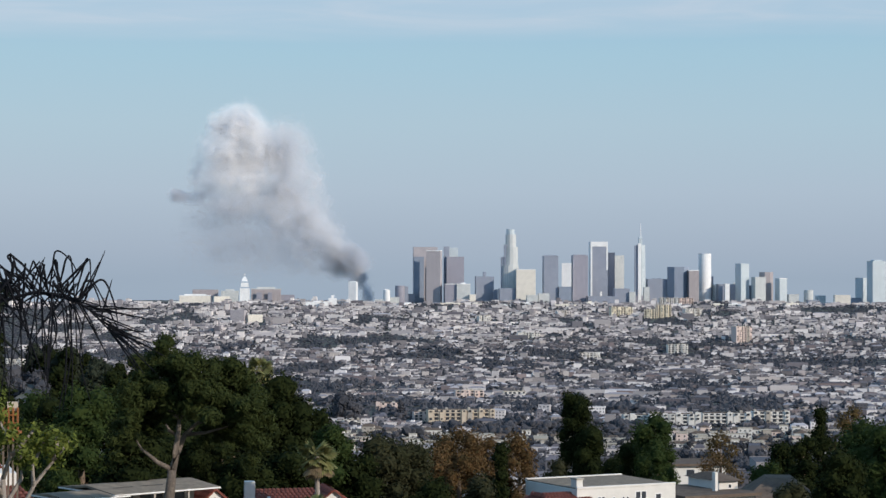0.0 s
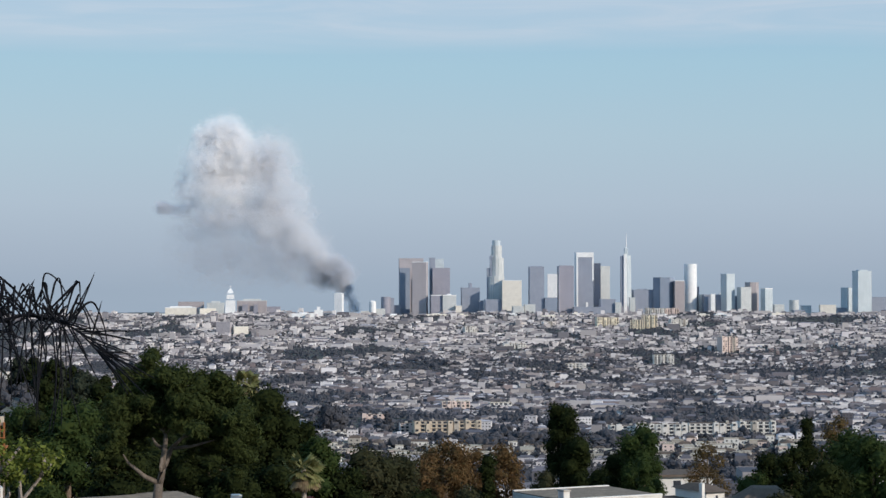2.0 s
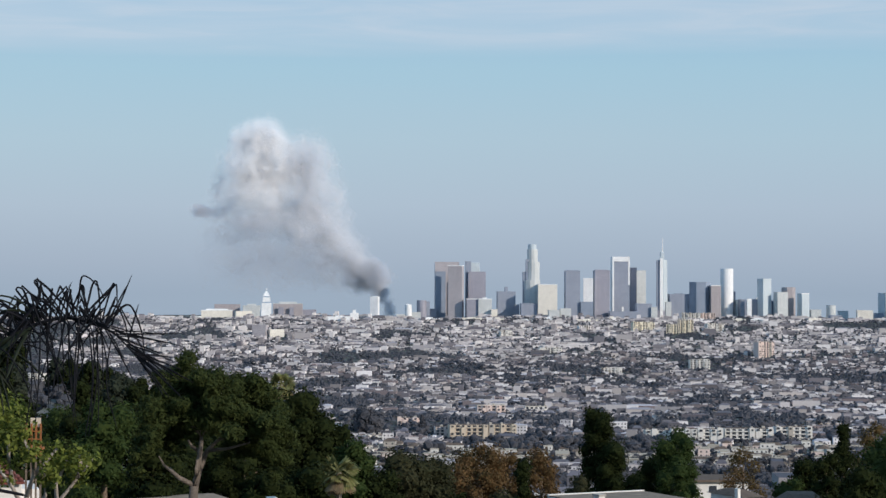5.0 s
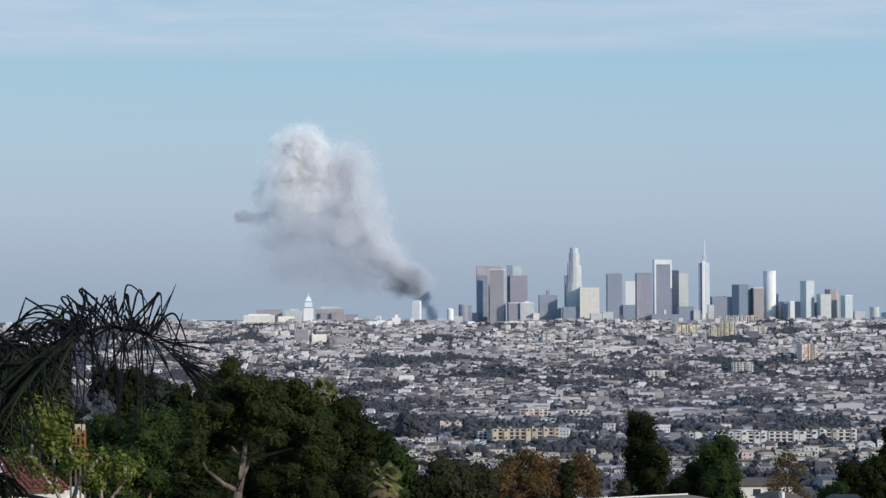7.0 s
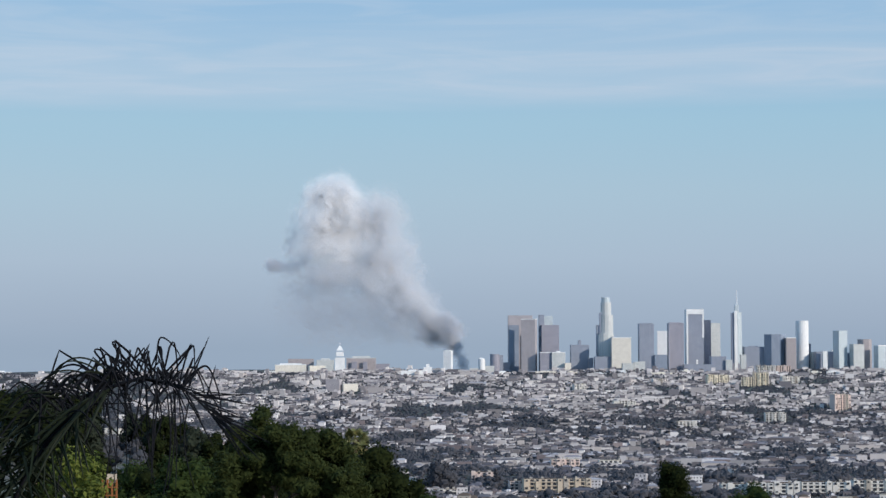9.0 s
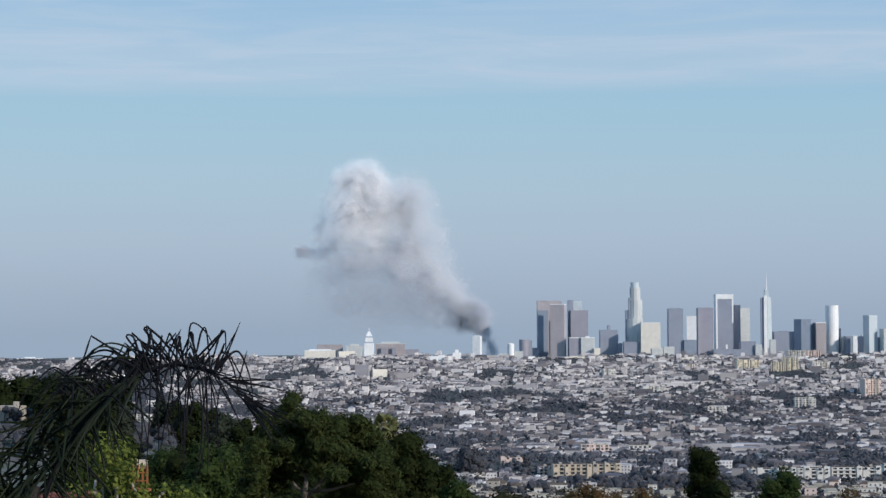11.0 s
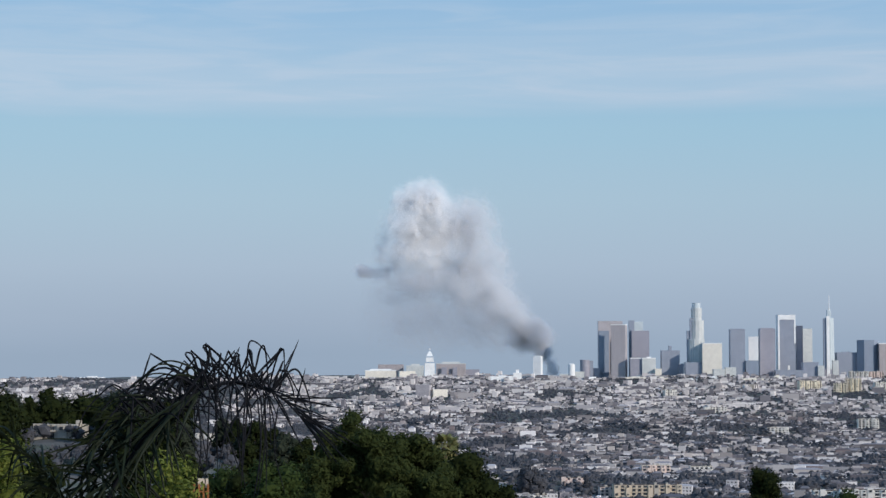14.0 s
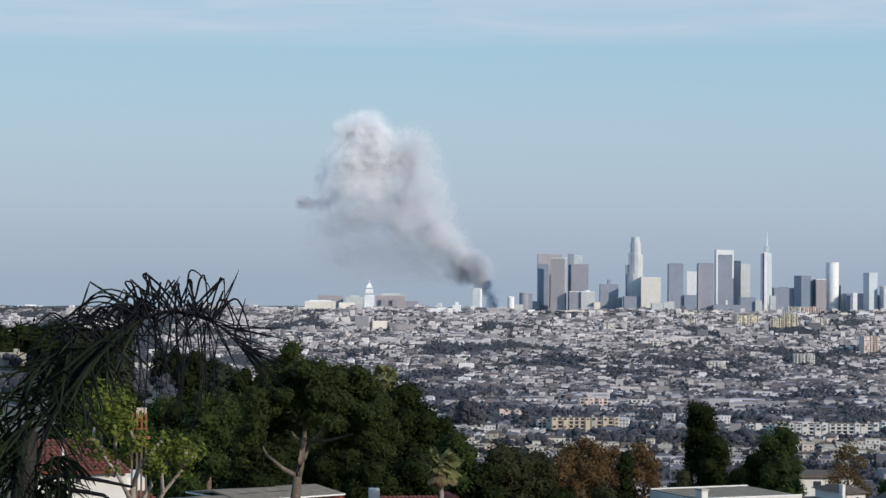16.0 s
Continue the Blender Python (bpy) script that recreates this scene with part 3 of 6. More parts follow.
GRID = -0.16
y = 800.0
while y < 4560:
    size = 1.0 if y < 2600 else 1.0 - 0.14 * min(1, (y - 2600) / 1000)
    half = 0.29 * y + 40
    hill = y > 3600
    x = -half
    while x < half:
        w = (rng.uniform(7, 15) if hill else rng.uniform(5.5, 12)) * size
        if rng.random() < 0.2:
            w *= rng.uniform(1.8, 3.6)
        jx, jy = x + w / 2, y + rng.uniform(-5, 5) * size
        wood = green(jx, jy)
        lush = max(0.0, wood - (0.60 if hill else 0.51)) * 3.0
        if blocked(jx, jy):
            x += w + 3
            continue
        built = rng.random() < (0.82 if y > 1300 else 0.5 if x > -0.08 * y else 0.05) - lush
        if built:
            h = float(rng.choice([3.2, 3.7, 6.0, 6.4, 9.2], p=[0.38, 0.25, 0.22, 0.10, 0.05])) * size
            if hill and rng.random() < 0.25:
                h *= 1.7
            add_house(jx, jy, w, rng.uniform(7, 11) * size, h, GRID + rng.normal(0, 0.05) + (math.pi / 2 if rng.random() < 0.25 else 0), rng.random() < (0.3 if y < 2400 else 0.15), y < 2000)
        for _ in range(3):
            if not built or rng.random() < (0.66 if hill else 0.72):
                tree_spots.append((jx + rng.uniform(-8, 8) * size, jy - rng.uniform(1, 10) * size, size * rng.uniform(1.5, 3.4) * (1.2 if lush > 0.3 else 1.0)))
        x += w + rng.uniform(1.5, 6) * size
    y += rng.uniform(16, 21) * size
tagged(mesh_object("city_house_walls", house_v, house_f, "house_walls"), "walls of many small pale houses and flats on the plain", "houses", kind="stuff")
tagged(mesh_object("hill_house_walls", hill_v, hill_f, "hill_walls"), "white and cream walls of many houses on the far hill, brightened as if sunlit", "houses", kind="stuff")
tagged(mesh_object("city_house_roofs", roof_v, roof_f, "house_roofs"), "grey, brown and white roofs of many small houses", "roofs", kind="stuff")
tagged(mesh_object("city_house_windows", win_v, win_f, "pane"), "dark windows of many small houses on the plain", "windows", kind="stuff")


def ico(sub):
    bm = bmesh.new()
    bmesh.ops.create_icosphere(bm, subdivisions=sub, radius=1)
    v = np.array([w.co[:] for w in bm.verts])
    f = np.array([[w.index for w in q.verts] for q in bm.faces])
    bm.free()
    return v, f


ICO1, ICO2 = ico(1), ico(2)


def blobs(spots, base, seed=1, squash=(0.8, 1.25), rough=0.28):
    """Uneven leafy clumps, one to a spot (x, y, z, radius)."""
    r = np.random.default_rng(seed)
    v0, f0 = base
    n, k = len(spots), len(v0)
    s = np.asarray(spots)
    wob = 1 + r.normal(0, rough * 0.6, (n, k, 1)).clip(-0.4, 0.5)
    sc = np.stack([r.uniform(0.85, 1.2, n), r.uniform(0.85, 1.2, n), r.uniform(*squash, n)], -1)[:, None]
    v = v0[None] * wob * sc * s[:, None, 3:4] + s[:, None, :3]
    f = f0[None] + (np.arange(n) * k)[:, None, None]
    return v.reshape(-1, 3), f.reshape(-1, 3)


far_trees, mid_trees, garden_trees = [], [], []
grown = np.random.default_rng(17)
for _ in range(4200):
    # old street trees in loose stands
    y = grown.uniform(1500, 3500)
    x = grown.uniform(-0.27, 0.27) * y
    if green(x, y) + grown.uniform(-0.08, 0.08) > 0.635 and not blocked(x, y):
        z, r = float(ground_z(x, y)), grown.uniform(3.6, 6.4)
        for _ in range(5):
            q = r * grown.uniform(0.45, 0.75)
            far_trees.append((x + grown.normal(0, r * 0.55), y + grown.normal(0, r * 0.5), z + r * grown.uniform(0.5, 1.5), q))
for x, y, r in tree_spots:
    z = float(ground_z(x, y))
    if 1400 < y < 1520 and -0.02 * y < x < 0.25 * y and len(garden_trees) < 150:
        garden_trees.append((x, y, z))
        continue
    heap = mid_trees if y < 1750 else far_trees
    heap.append((x, y, z + r * 0.9, r))
    heap.append((x + rng.normal(0, r * 0.6), y + rng.normal(0, r * 0.5), z + r * rng.uniform(0.7, 1.6), r * rng.uniform(0.5, 0.8)))
for u0, u1, top, base, d, *_ in BLOCKS:
    if base > 630:
        for _ in range(int((u1 - u0) / 5)):
            p, r = at(grown.uniform(u0 - 4, u1 + 4), base, d - grown.uniform(3, 9)), grown.uniform(1.2, 3.0)
            mid_trees.append((p.x, p.y, float(ground_z(p.x, p.y)) + r * 0.8, r))
OCTA = (np.array([(1, 0, 0), (0, 1, 0), (-1, 0, 0), (0, -1, 0), (0, 0, 1), (0, 0, -1)], float) * 1.15, np.array([(0, 1, 4), (1, 2, 4), (2, 3, 4), (3, 0, 4)]))
v, f = blobs([q for q in far_trees if q[1] < 1900], ICO1)
v2, f2 = blobs([q for q in far_trees if q[1] >= 1900], OCTA, 2, (0.5, 0.85))
v, f = np.concatenate([v, v2]), np.concatenate([f, f2 + len(v)])
tagged(mesh_object("city_trees", v, f, "hazed_far_leaves"), "dark green street and garden trees among the houses, greyed blue for haze", "trees", kind="stuff")


def tufts(spots, count, size, seed):
    """Small leaf clumps over the skin of each spot's ball, with a dim heart."""
    r = np.random.default_rng(seed)
    s = np.repeat(np.asarray(spots), count, 0)
    n = len(s)
    way = r.normal(0, 1, (n, 3))
    way /= np.linalg.norm(way, axis=1, keepdims=True)
    pos = s[:, :3] + way * (s[:, 3] * r.uniform(0.7, 1.2, n))[:, None]
    a = r.normal(0, 1, (n, 3))
    a /= np.linalg.norm(a, axis=1, keepdims=True)
    b = np.cross(a, way)
    b /= np.linalg.norm(b, axis=1, keepdims=True)
    k = (size * r.uniform(0.6, 1.4, n))[:, None]
    v = np.stack([pos - a * k, pos + b * k * 0.6, pos + a * k, pos - b * k * 0.6], 1).reshape(-1, 3)
    f = np.arange(n * 4).reshape(-1, 4).tolist()
    cv, cf = blobs([(q[0], q[1], q[2], q[3] * 0.78) for q in spots], ICO1, seed)
    return np.concatenate([v, cv]), f + (cf + len(v)).tolist()


v, f = tufts(mid_trees, 11, 0.85, 9)
tagged(mesh_object("plain_trees", v, f, "hazed_far_leaves"), "dark green garden trees on the near plain, greyed blue for haze", "trees", kind="stuff")

# ---- towers of the centre ----
FAR = 4600


def tower(u0, u1, top, mat, label, base=492, d=FAR, deep=None, turn=0, cap=None, shape="box", capmat=None, name="office_tower", roof="grey_roof"):
    """A high building, at its bearing, with its shaft, roof plant and plinth."""
    label += "" if len(label.split()) > 3 else " in the city centre"
    p, w = at((u0 + u1) / 2, base, d), (u1 - u0) * d / 3600
    h = (base - top) * d / 3600
    deep = deep or min(w, 34)
    t = thing(name, (p.x, p.y + deep / 2, p.z), label, "tower" if h > 60 else "building", turn=turn)
    if turn:
        a = abs(radians(turn))
        k = w / (w * math.cos(a) + deep * math.sin(a))
        w, deep = w * k, deep * k
    if shape == "box":
        shaft = box(-w / 2, w / 2, -deep / 2, deep / 2, -8, h, 0.25)
    elif shape == "round":
        shaft = prism([(w / 2 * math.cos(i * math.tau / 20), w / 2 * math.sin(i * math.tau / 20)) for i in range(20)], -8, h)
    else:
        c = w * 0.28
        shaft = prism([(-w / 2 + c, -deep / 2), (w / 2 - c, -deep / 2), (w / 2, -deep / 2 + c), (w / 2, deep / 2 - c), (w / 2 - c, deep / 2), (-w / 2 + c, deep / 2), (-w / 2, deep / 2 - c), (-w / 2, -deep / 2 + c)], -8, h)
    part("shaft", shaft, mat, t, smooth=False)
    rim = 0.5
    if shape == "box":
        part("parapet", box(-w / 2 - 0.15, w / 2 + 0.15, -deep / 2 - 0.15, deep / 2 + 0.15, h - 1.2, h + rim, 0.1), capmat or mat, t)
    if cap:
        cw, ch = cap
        part("roof_plant", box(-w * cw / 2, w * cw / 2, -deep * 0.3, deep * 0.3, h, h + ch, 0.2), capmat or mat, t)
    return t, w, deep, h


# government quarter on the low hill
tower(4, 44, 483, "t_white", "long white hall on the far ridge", name="office_building", cap=(0.4, 3), capmat="t_white")
tower(494, 512, 482, "t_white", "low white building on the far hill", name="office_building")
tower(513, 567, 471, "t_cream", "broad pale stone hall with a flat roof", d=4640, deep=26, cap=(0.7, 3), capmat="t_white", name="civic_hall")
tower(536, 580, 461, "t_red", "hazy pink stone block behind the hall", d=4700, name="office_building")
tower(571, 602, 473, "t_cream", "pinkish cream stone block", deep=20, turn=12, name="office_building")
tower(586, 616, 463, "t_pale", "grey office block with a roof mast", d=4680, cap=(0.5, 4), name="office_building")
tower(639, 691, 459, "t_red", "wide grey-pink office slab with a pale roof", d=4660, deep=18, cap=(0.6, 4), capmat="t_pale", name="office_building")
tower(648, 658, 466, "t_brown", "dark recessed stair block on the slab", d=4652, deep=3, name="stair_block")
tower(668, 676, 466, "t_brown", "dark recessed stair block on the slab", d=4652, deep=3, name="stair_block")
tower(690, 715, 470, "t_brown", "brownish low office block", d=4680, name="office_building")
tower(715, 726, 478, "t_pale", "small pale office block", d=4680, name="office_building")
tower(602, 630, 497, "t_pink", "pink apartment block on the slope", base=526, d=4000, deep=16, turn=-14, name="apartment_block")
tower(631, 659, 505, "t_cream", "pinkish cream apartment block on the slope", base=528, d=4000, deep=16, turn=12, name="apartment_block")
p = at(627.5, 490, 4600)
hall = thing("civic_tower", p, "white stone civic tower with a stepped pyramid top", "tower")
px = 4600 / 3600
for name, w0, z0, z1, top in (("plinth", 30, -8, 9, 1.0), ("shaft", 17, 9, 34, 0.96), ("belfry", 13.5, 34, 44, 0.9), ("pyramid", 11.5, 44, 55, 0.25), ("lantern", 2.2, 55, 60, 0.6)):
    a = w0 * px / 2
    part(name, prism([(-a, -a), (a, -a), (a, a), (-a, a)], z0 * px, z1 * px - 3, top), "t_white", hall)
tower(775, 790, 476, "t_white", "white church tower with a pointed top", d=4400, base=498, cap=(0.4, 7), capmat="t_white", name="church_tower")
tower(810, 827, 447, "t_white", "white slender residential tower", base=496, d=4450, turn=-18, deep=14, cap=(0.6, 2), capmat="t_white")
tower(829, 857, 481, "t_white", "long white low building", d=4500, name="office_building")
tower(857, 872, 478, "t_pale", "grey block beside a white one", d=4520, name="office_building")
tower(872, 884, 461, "t_white", "white tower with a domed top", d=4560, shape="round", cap=(0.6, 2), capmat="t_white")
tower(880, 900, 474, "t_pale", "pale grey block", d=4580, name="office_building")
tower(893, 910, 453, "t_brown", "grey rounded tower", shape="round", d=4620)
tower(909, 916, 455, "t_slate", "thin dark tower", d=4632)
tower(912, 928, 468, "t_slate", "dark low block", d=4640, name="office_building")
# low halls and flats along the crest, before the towers
crest = random.Random(23)
u = 735.0
while u < 1720:
    w = crest.uniform(14, 42)
    look_of, words = crest.choice((("t_white", "low white flats on the crest of the hill"), ("t_cream", "low cream building on the crest of the hill"), ("t_white", "low white hall on the crest of the hill"), ("t_pink", "low pinkish building on the crest of the hill")))
    tower(u, u + w, 500 - crest.uniform(9, 19), look_of, words, base=500, d=4360 + crest.uniform(0, 80), deep=14, turn=crest.uniform(-14, 10), name="low_building", cap=(crest.uniform(0.2, 0.5), crest.uniform(1.5, 3)))
    u += w + crest.uniform(6, 60)
# the main group
tower(925, 968, 385, "t_pink", "broad pinkish tower with a darker glass flank", d=4680, deep=30)
# shaded left side of the broad tower, put in as a darker block
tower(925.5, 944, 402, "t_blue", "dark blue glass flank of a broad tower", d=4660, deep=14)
tower(948, 977, 391, "t_pink", "pale pink stone tower with a white roof edge", d=4600, deep=24, turn=-14, capmat="t_white")
tower(979, 989, 384, "t_slate", "dark slim tower core", d=4660)
tower(987, 1004, 386, "t_teal", "pale glass top behind a dark tower", d=4690)
tower(984, 1015, 402, "t_brown", "dark purple-grey tower", d=4640)
tower(981, 1003, 450, "t_brown", "grey block with a white roof edge", d=4580, capmat="t_white", name="office_building")
tower(1002, 1026, 450, "t_pale", "lighter grey block with a white roof edge", d=4575, capmat="t_white", name="office_building", cap=(0.3, 3))
tower(1025, 1036, 469, "t_cream", "small cream block", d=4560, name="office_building")
tower(1036, 1068, 437, "t_slate", "dark slate tower with a roof mast house", d=4620, cap=(0.16, 11), capmat="t_slate")
tower(1067, 1075, 460, "t_slate", "dark low annex", d=4600, name="office_building")
p = at(1097, 492, 4640)
px = 4640 / 3600
crown = thing("skyscraper", p, "pale stone skyscraper stepping in towards a round crown", "tower")
for name, cx, r, z1, mat in (("lower_shaft", -0.5, 15.5, 75, "t_pale"), ("middle_shaft", 1.5, 12.5, 108, "t_pale"), ("upper_shaft", 1, 9.5, 130, "t_pale"), ("crown", 0.5, 7.5, 139, "t_teal")):
    ring = [(cx * px + r * px * math.cos((i + 0.5) * math.tau / 12), r * px * math.sin((i + 0.5) * math.tau / 12)) for i in range(12)]
    part(name, prism(ring, -8, z1 * px), mat, crown)
# left steps in darker slate: their shade is in the colour
part("side_shaft", box(-16 * px, -5 * px, -6 * px, 10 * px, -8, 90 * px), "t_slate", crown, "side shaft darkened as the shaded side")
part("side_shaft", box(-11 * px, -6 * px, -8 * px, 4 * px, -8, 112 * px), "t_slate", crown, "side shaft darkened as the shaded side")
tower(1078, 1107, 458, "t_slate", "dark block before the skyscraper", d=4570, name="office_building")
tower(1108, 1144, 424, "t_cream", "cream stone tower with a pale crown band", d=4560, deep=26, turn=-5, capmat="t_white")
tower(1127, 1147, 470, "t_pale", "small grey block", d=4500, name="office_building", base=496)
tower(1148, 1167, 467, "t_pale", "small pale block", d=4510, name="office_building", base=496)
tower(1157, 1183, 400, "t_slate", "dark glass tower with a lighter crown band", d=4550, cap=(0.8, 2))
tower(1184, 1206, 455, "t_blue", "dark blue glass block", d=4544, name="office_building")
tower(1189, 1208, 413, "t_white", "white sunlit tower between darker ones", d=4585, turn=-8)
tower(1209, 1236, 399, "t_brown", "dark grey tower", d=4600, cap=(0.8, 2))
t, w, deep, h = tower(1241, 1271, 376, "t_slate", "dark glass tower in a white frame", d=4645)
for name, x0, x1, z0, z1 in (("frame_top", -w / 2 - 0.6, w / 2 + 0.6, h - 9, h + 2), ("frame_side", w / 2 - 3.0, w / 2 + 0.6, h * 0.58, h - 9), ("frame_side", -w / 2 - 0.6, -w / 2 + 3, h * 0.18, h - 9)):
    part(name, box(x0, x1, -deep / 2 - 0.8, deep / 2 + 0.8, z0, z1), "t_white", t, "white frame")
part("light_slot", box(w * 0.05, w * 0.16, -deep / 2 - 0.7, 0, 26, 37), "t_white", t, "white slot")
# shaded side of the next tower, made as a darker block
tower(1272, 1284, 394, "t_brown", "dark flank of a hazy tower", d=4690)
# its haze is only the pale facade colour
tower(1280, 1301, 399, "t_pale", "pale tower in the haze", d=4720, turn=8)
tower(1236, 1290, 472, "t_slate", "dark low hall", d=4560, name="office_building")
tower(1284, 1311, 458, "t_slate", "dark low block with a sloping side", d=4570, name="office_building")
tower(1310, 1321, 464, "t_pale", "small grey block", d=4564, name="office_building")
p = at(1330, 492, 4640)
spire = thing("skyscraper", p, "slender glass skyscraper with a curved top and a spire", "tower")
part("shaft", prism([(-10 * px, -4 * px), (-5 * px, -9 * px), (1 * px, -10 * px), (9 * px, -5 * px), (10 * px, 6 * px), (-6 * px, 9 * px)], -8, 112 * px, 0.84), "t_teal", spire)
# sunlit edge and shaded left side, painted by a white and a slate part
part("sunlit_tone_fin", box(-6 * px, -0.5 * px, -10.6 * px, -6 * px, -8, 115 * px), "t_white", spire, "corner fin whitened as the sunlit edge")
part("shade_tone_flank", box(-10.6 * px, -6 * px, -8 * px, 2 * px, -8, 111 * px), "t_slate", spire, "flank darkened as the shaded side")
part("sail_top", box(-4 * px, 3 * px, -3 * px, 3 * px, 100 * px, 126 * px, 1.0), "t_teal", spire)
part("spire", tube([(0, 0, 124 * px), (0, 0, 138 * px), (0, 0, 152 * px)], [1.5, 1.0, 0.4]), "t_white", spire)
part("podium", box(-14 * px, 16 * px, -10 * px, 8 * px, -8, 22 * px), "t_brown", spire)
tower(1336, 1346, 455, "t_pale", "narrow pale block", d=4590, name="office_building")
tower(1343, 1378, 441, "t_slate", "dark block with a pale roof edge", d=4630, cap=(0.4, 2))
tower(1380, 1419, 419, "t_blue", "dark blue glass tower with rounded corners", d=4610, shape="oct", deep=30)
tower(1417, 1435, 425, "t_red", "dusty pink tower with a white roof", d=4600, capmat="t_white")
tower(1436, 1459, 395, "t_white", "round white tower", d=4640, shape="round")
tower(1448, 1461, 436, "t_brown", "brown lower tower beside the round one", d=4660)
tower(1460, 1474, 450, "t_pale", "pale domed block", d=4650, shape="round")
tower(1470, 1501, 450, "t_slate", "dark twin block with a pale middle", d=4620)
tower(1482, 1490, 449, "t_white", "pale stair shaft", d=4600)
tower(1498, 1508, 447, "t_white", "thin white tower", d=4650)
tower(1503, 1527, 413, "t_teal", "pale green glass tower with a dark flank", d=4600, turn=25)
tower(1526, 1535, 452, "t_slate", "thin dark block", d=4630)
tower(1533, 1556, 437, "t_pale", "pale gridded tower", d=4590, turn=10)
tower(1547, 1570, 428, "t_red", "dusty red tower", d=4640, shape="oct")
tower(1575, 1595, 439, "t_teal", "pale green glass tower with a white top", d=4600, capmat="t_white", turn=20)
tower(1597, 1615, 468, "t_pale", "pale low tower", d=4620)
tower(1626, 1643, 460, "t_pale", "pale round tower", d=4620, shape="round")
tower(1632, 1652, 478, "t_slate", "dark low block", d=4580, name="office_building")
# pale facade chosen to paint the block as hazy
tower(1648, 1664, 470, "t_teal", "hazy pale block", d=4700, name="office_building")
tower(1681, 1712, 469, "t_cream", "cream twin apartment tower", d=4500, turn=-8, base=500)
tower(1712, 1728, 474, "t_blue", "dark blue block", d=4600, name="office_building")
tower(1721, 1744, 438, "t_teal", "pale glass tower with a dark flank", d=4620, turn=30)
tower(1744, 1775, 408, "t_teal", "tall pale blue glass tower", d=4560, turn=12, cap=(0.6, 3))
tower(1774, 1800, 455, "t_slate", "dark tower at the edge of the centre", d=4600)

# middle-sized blocks on the near plain
for u0, u1, top, base, d, mat, label, turn, deep in BLOCKS:
    p = at((u0 + u1) / 2, base, d)
    w, h = (u1 - u0) * d / 3600, (base - top) * d / 3600
    t = thing("apartment_block", (p.x, p.y + deep / 2, p.z), label, "building", turn=turn)
    storeys, bays = max(2, round(h / 3.2)), max(3, round(w / 5.2))
    rise, span = h / storeys, w / bays
    part("wall", box(-w / 2, w / 2, -deep / 2 + 0.9, deep / 2, -6, h - 0.6, 0.1), mat, t)
    part("roof", box(-w / 2 + 0.3, w / 2 - 0.3, -deep / 2 + 1.2, deep / 2 - 0.3, h - 0.6, h - 0.3), "dark_roof" if base > 660 else "grey_roof", t)
    shapes = []
    for across, tall in ((0.36, 0.66), (0.16, 0.42), (0.22, 0.55)):
        me = bpy.data.meshes.new("window")
        bm = box(-across * span, across * span, -0.12, 0.05, 0, rise * tall)
        bm.to_mesh(me)
        bm.free()
        me.materials.append(M["pane"])
        shapes.append(me)
    r = random.Random(int(u0))
    for i in range(bays):
        x = (i + 0.5) * span - w / 2
        proud = r.random() < 0.55
        if proud:
            part("bay", box(x - span * r.uniform(0.38, 0.5), x + span * r.uniform(0.3, 0.5), -deep / 2 - r.uniform(0.1, 1.2), -deep / 2 + 0.9, -6, h + r.choice((-rise, -0.4, 0.0, 0.3, 0.9)), 0.06), mat if r.random() < 0.8 else "grey_wall", t)
        else:
            # dark sheet on the wall paints the shade of a well between the bays
            part("recess", box(x - span * 0.3, x + span * 0.3, -deep / 2 + 0.75, -deep / 2 + 0.95, 0.4, h - 0.9), "pane", t, "dark sheet for the shade of a recessed well")
            for q in range(1, storeys):
                part("balcony", box(x - span * 0.46, x + span * 0.46, -deep / 2 - 0.2, -deep / 2 + 0.9, q * rise - 0.1, q * rise + 0.75, 0.03), mat, t)
        for q in range(storeys):
            if proud and r.random() < 0.8:
                piece("window", r.choice(shapes[1:]), t, pose(x + r.uniform(-0.1, 0.1) * span, -deep / 2 - 1.15, (q + 0.28) * rise))
        if r.random() < 0.4:
            part("roof_unit", box(x - r.uniform(0.6, 1.6), x + 1.0, -1.5, 1.5, h - 0.4, h + r.uniform(0.6, 1.6), 0.05), "grey_wall", t)


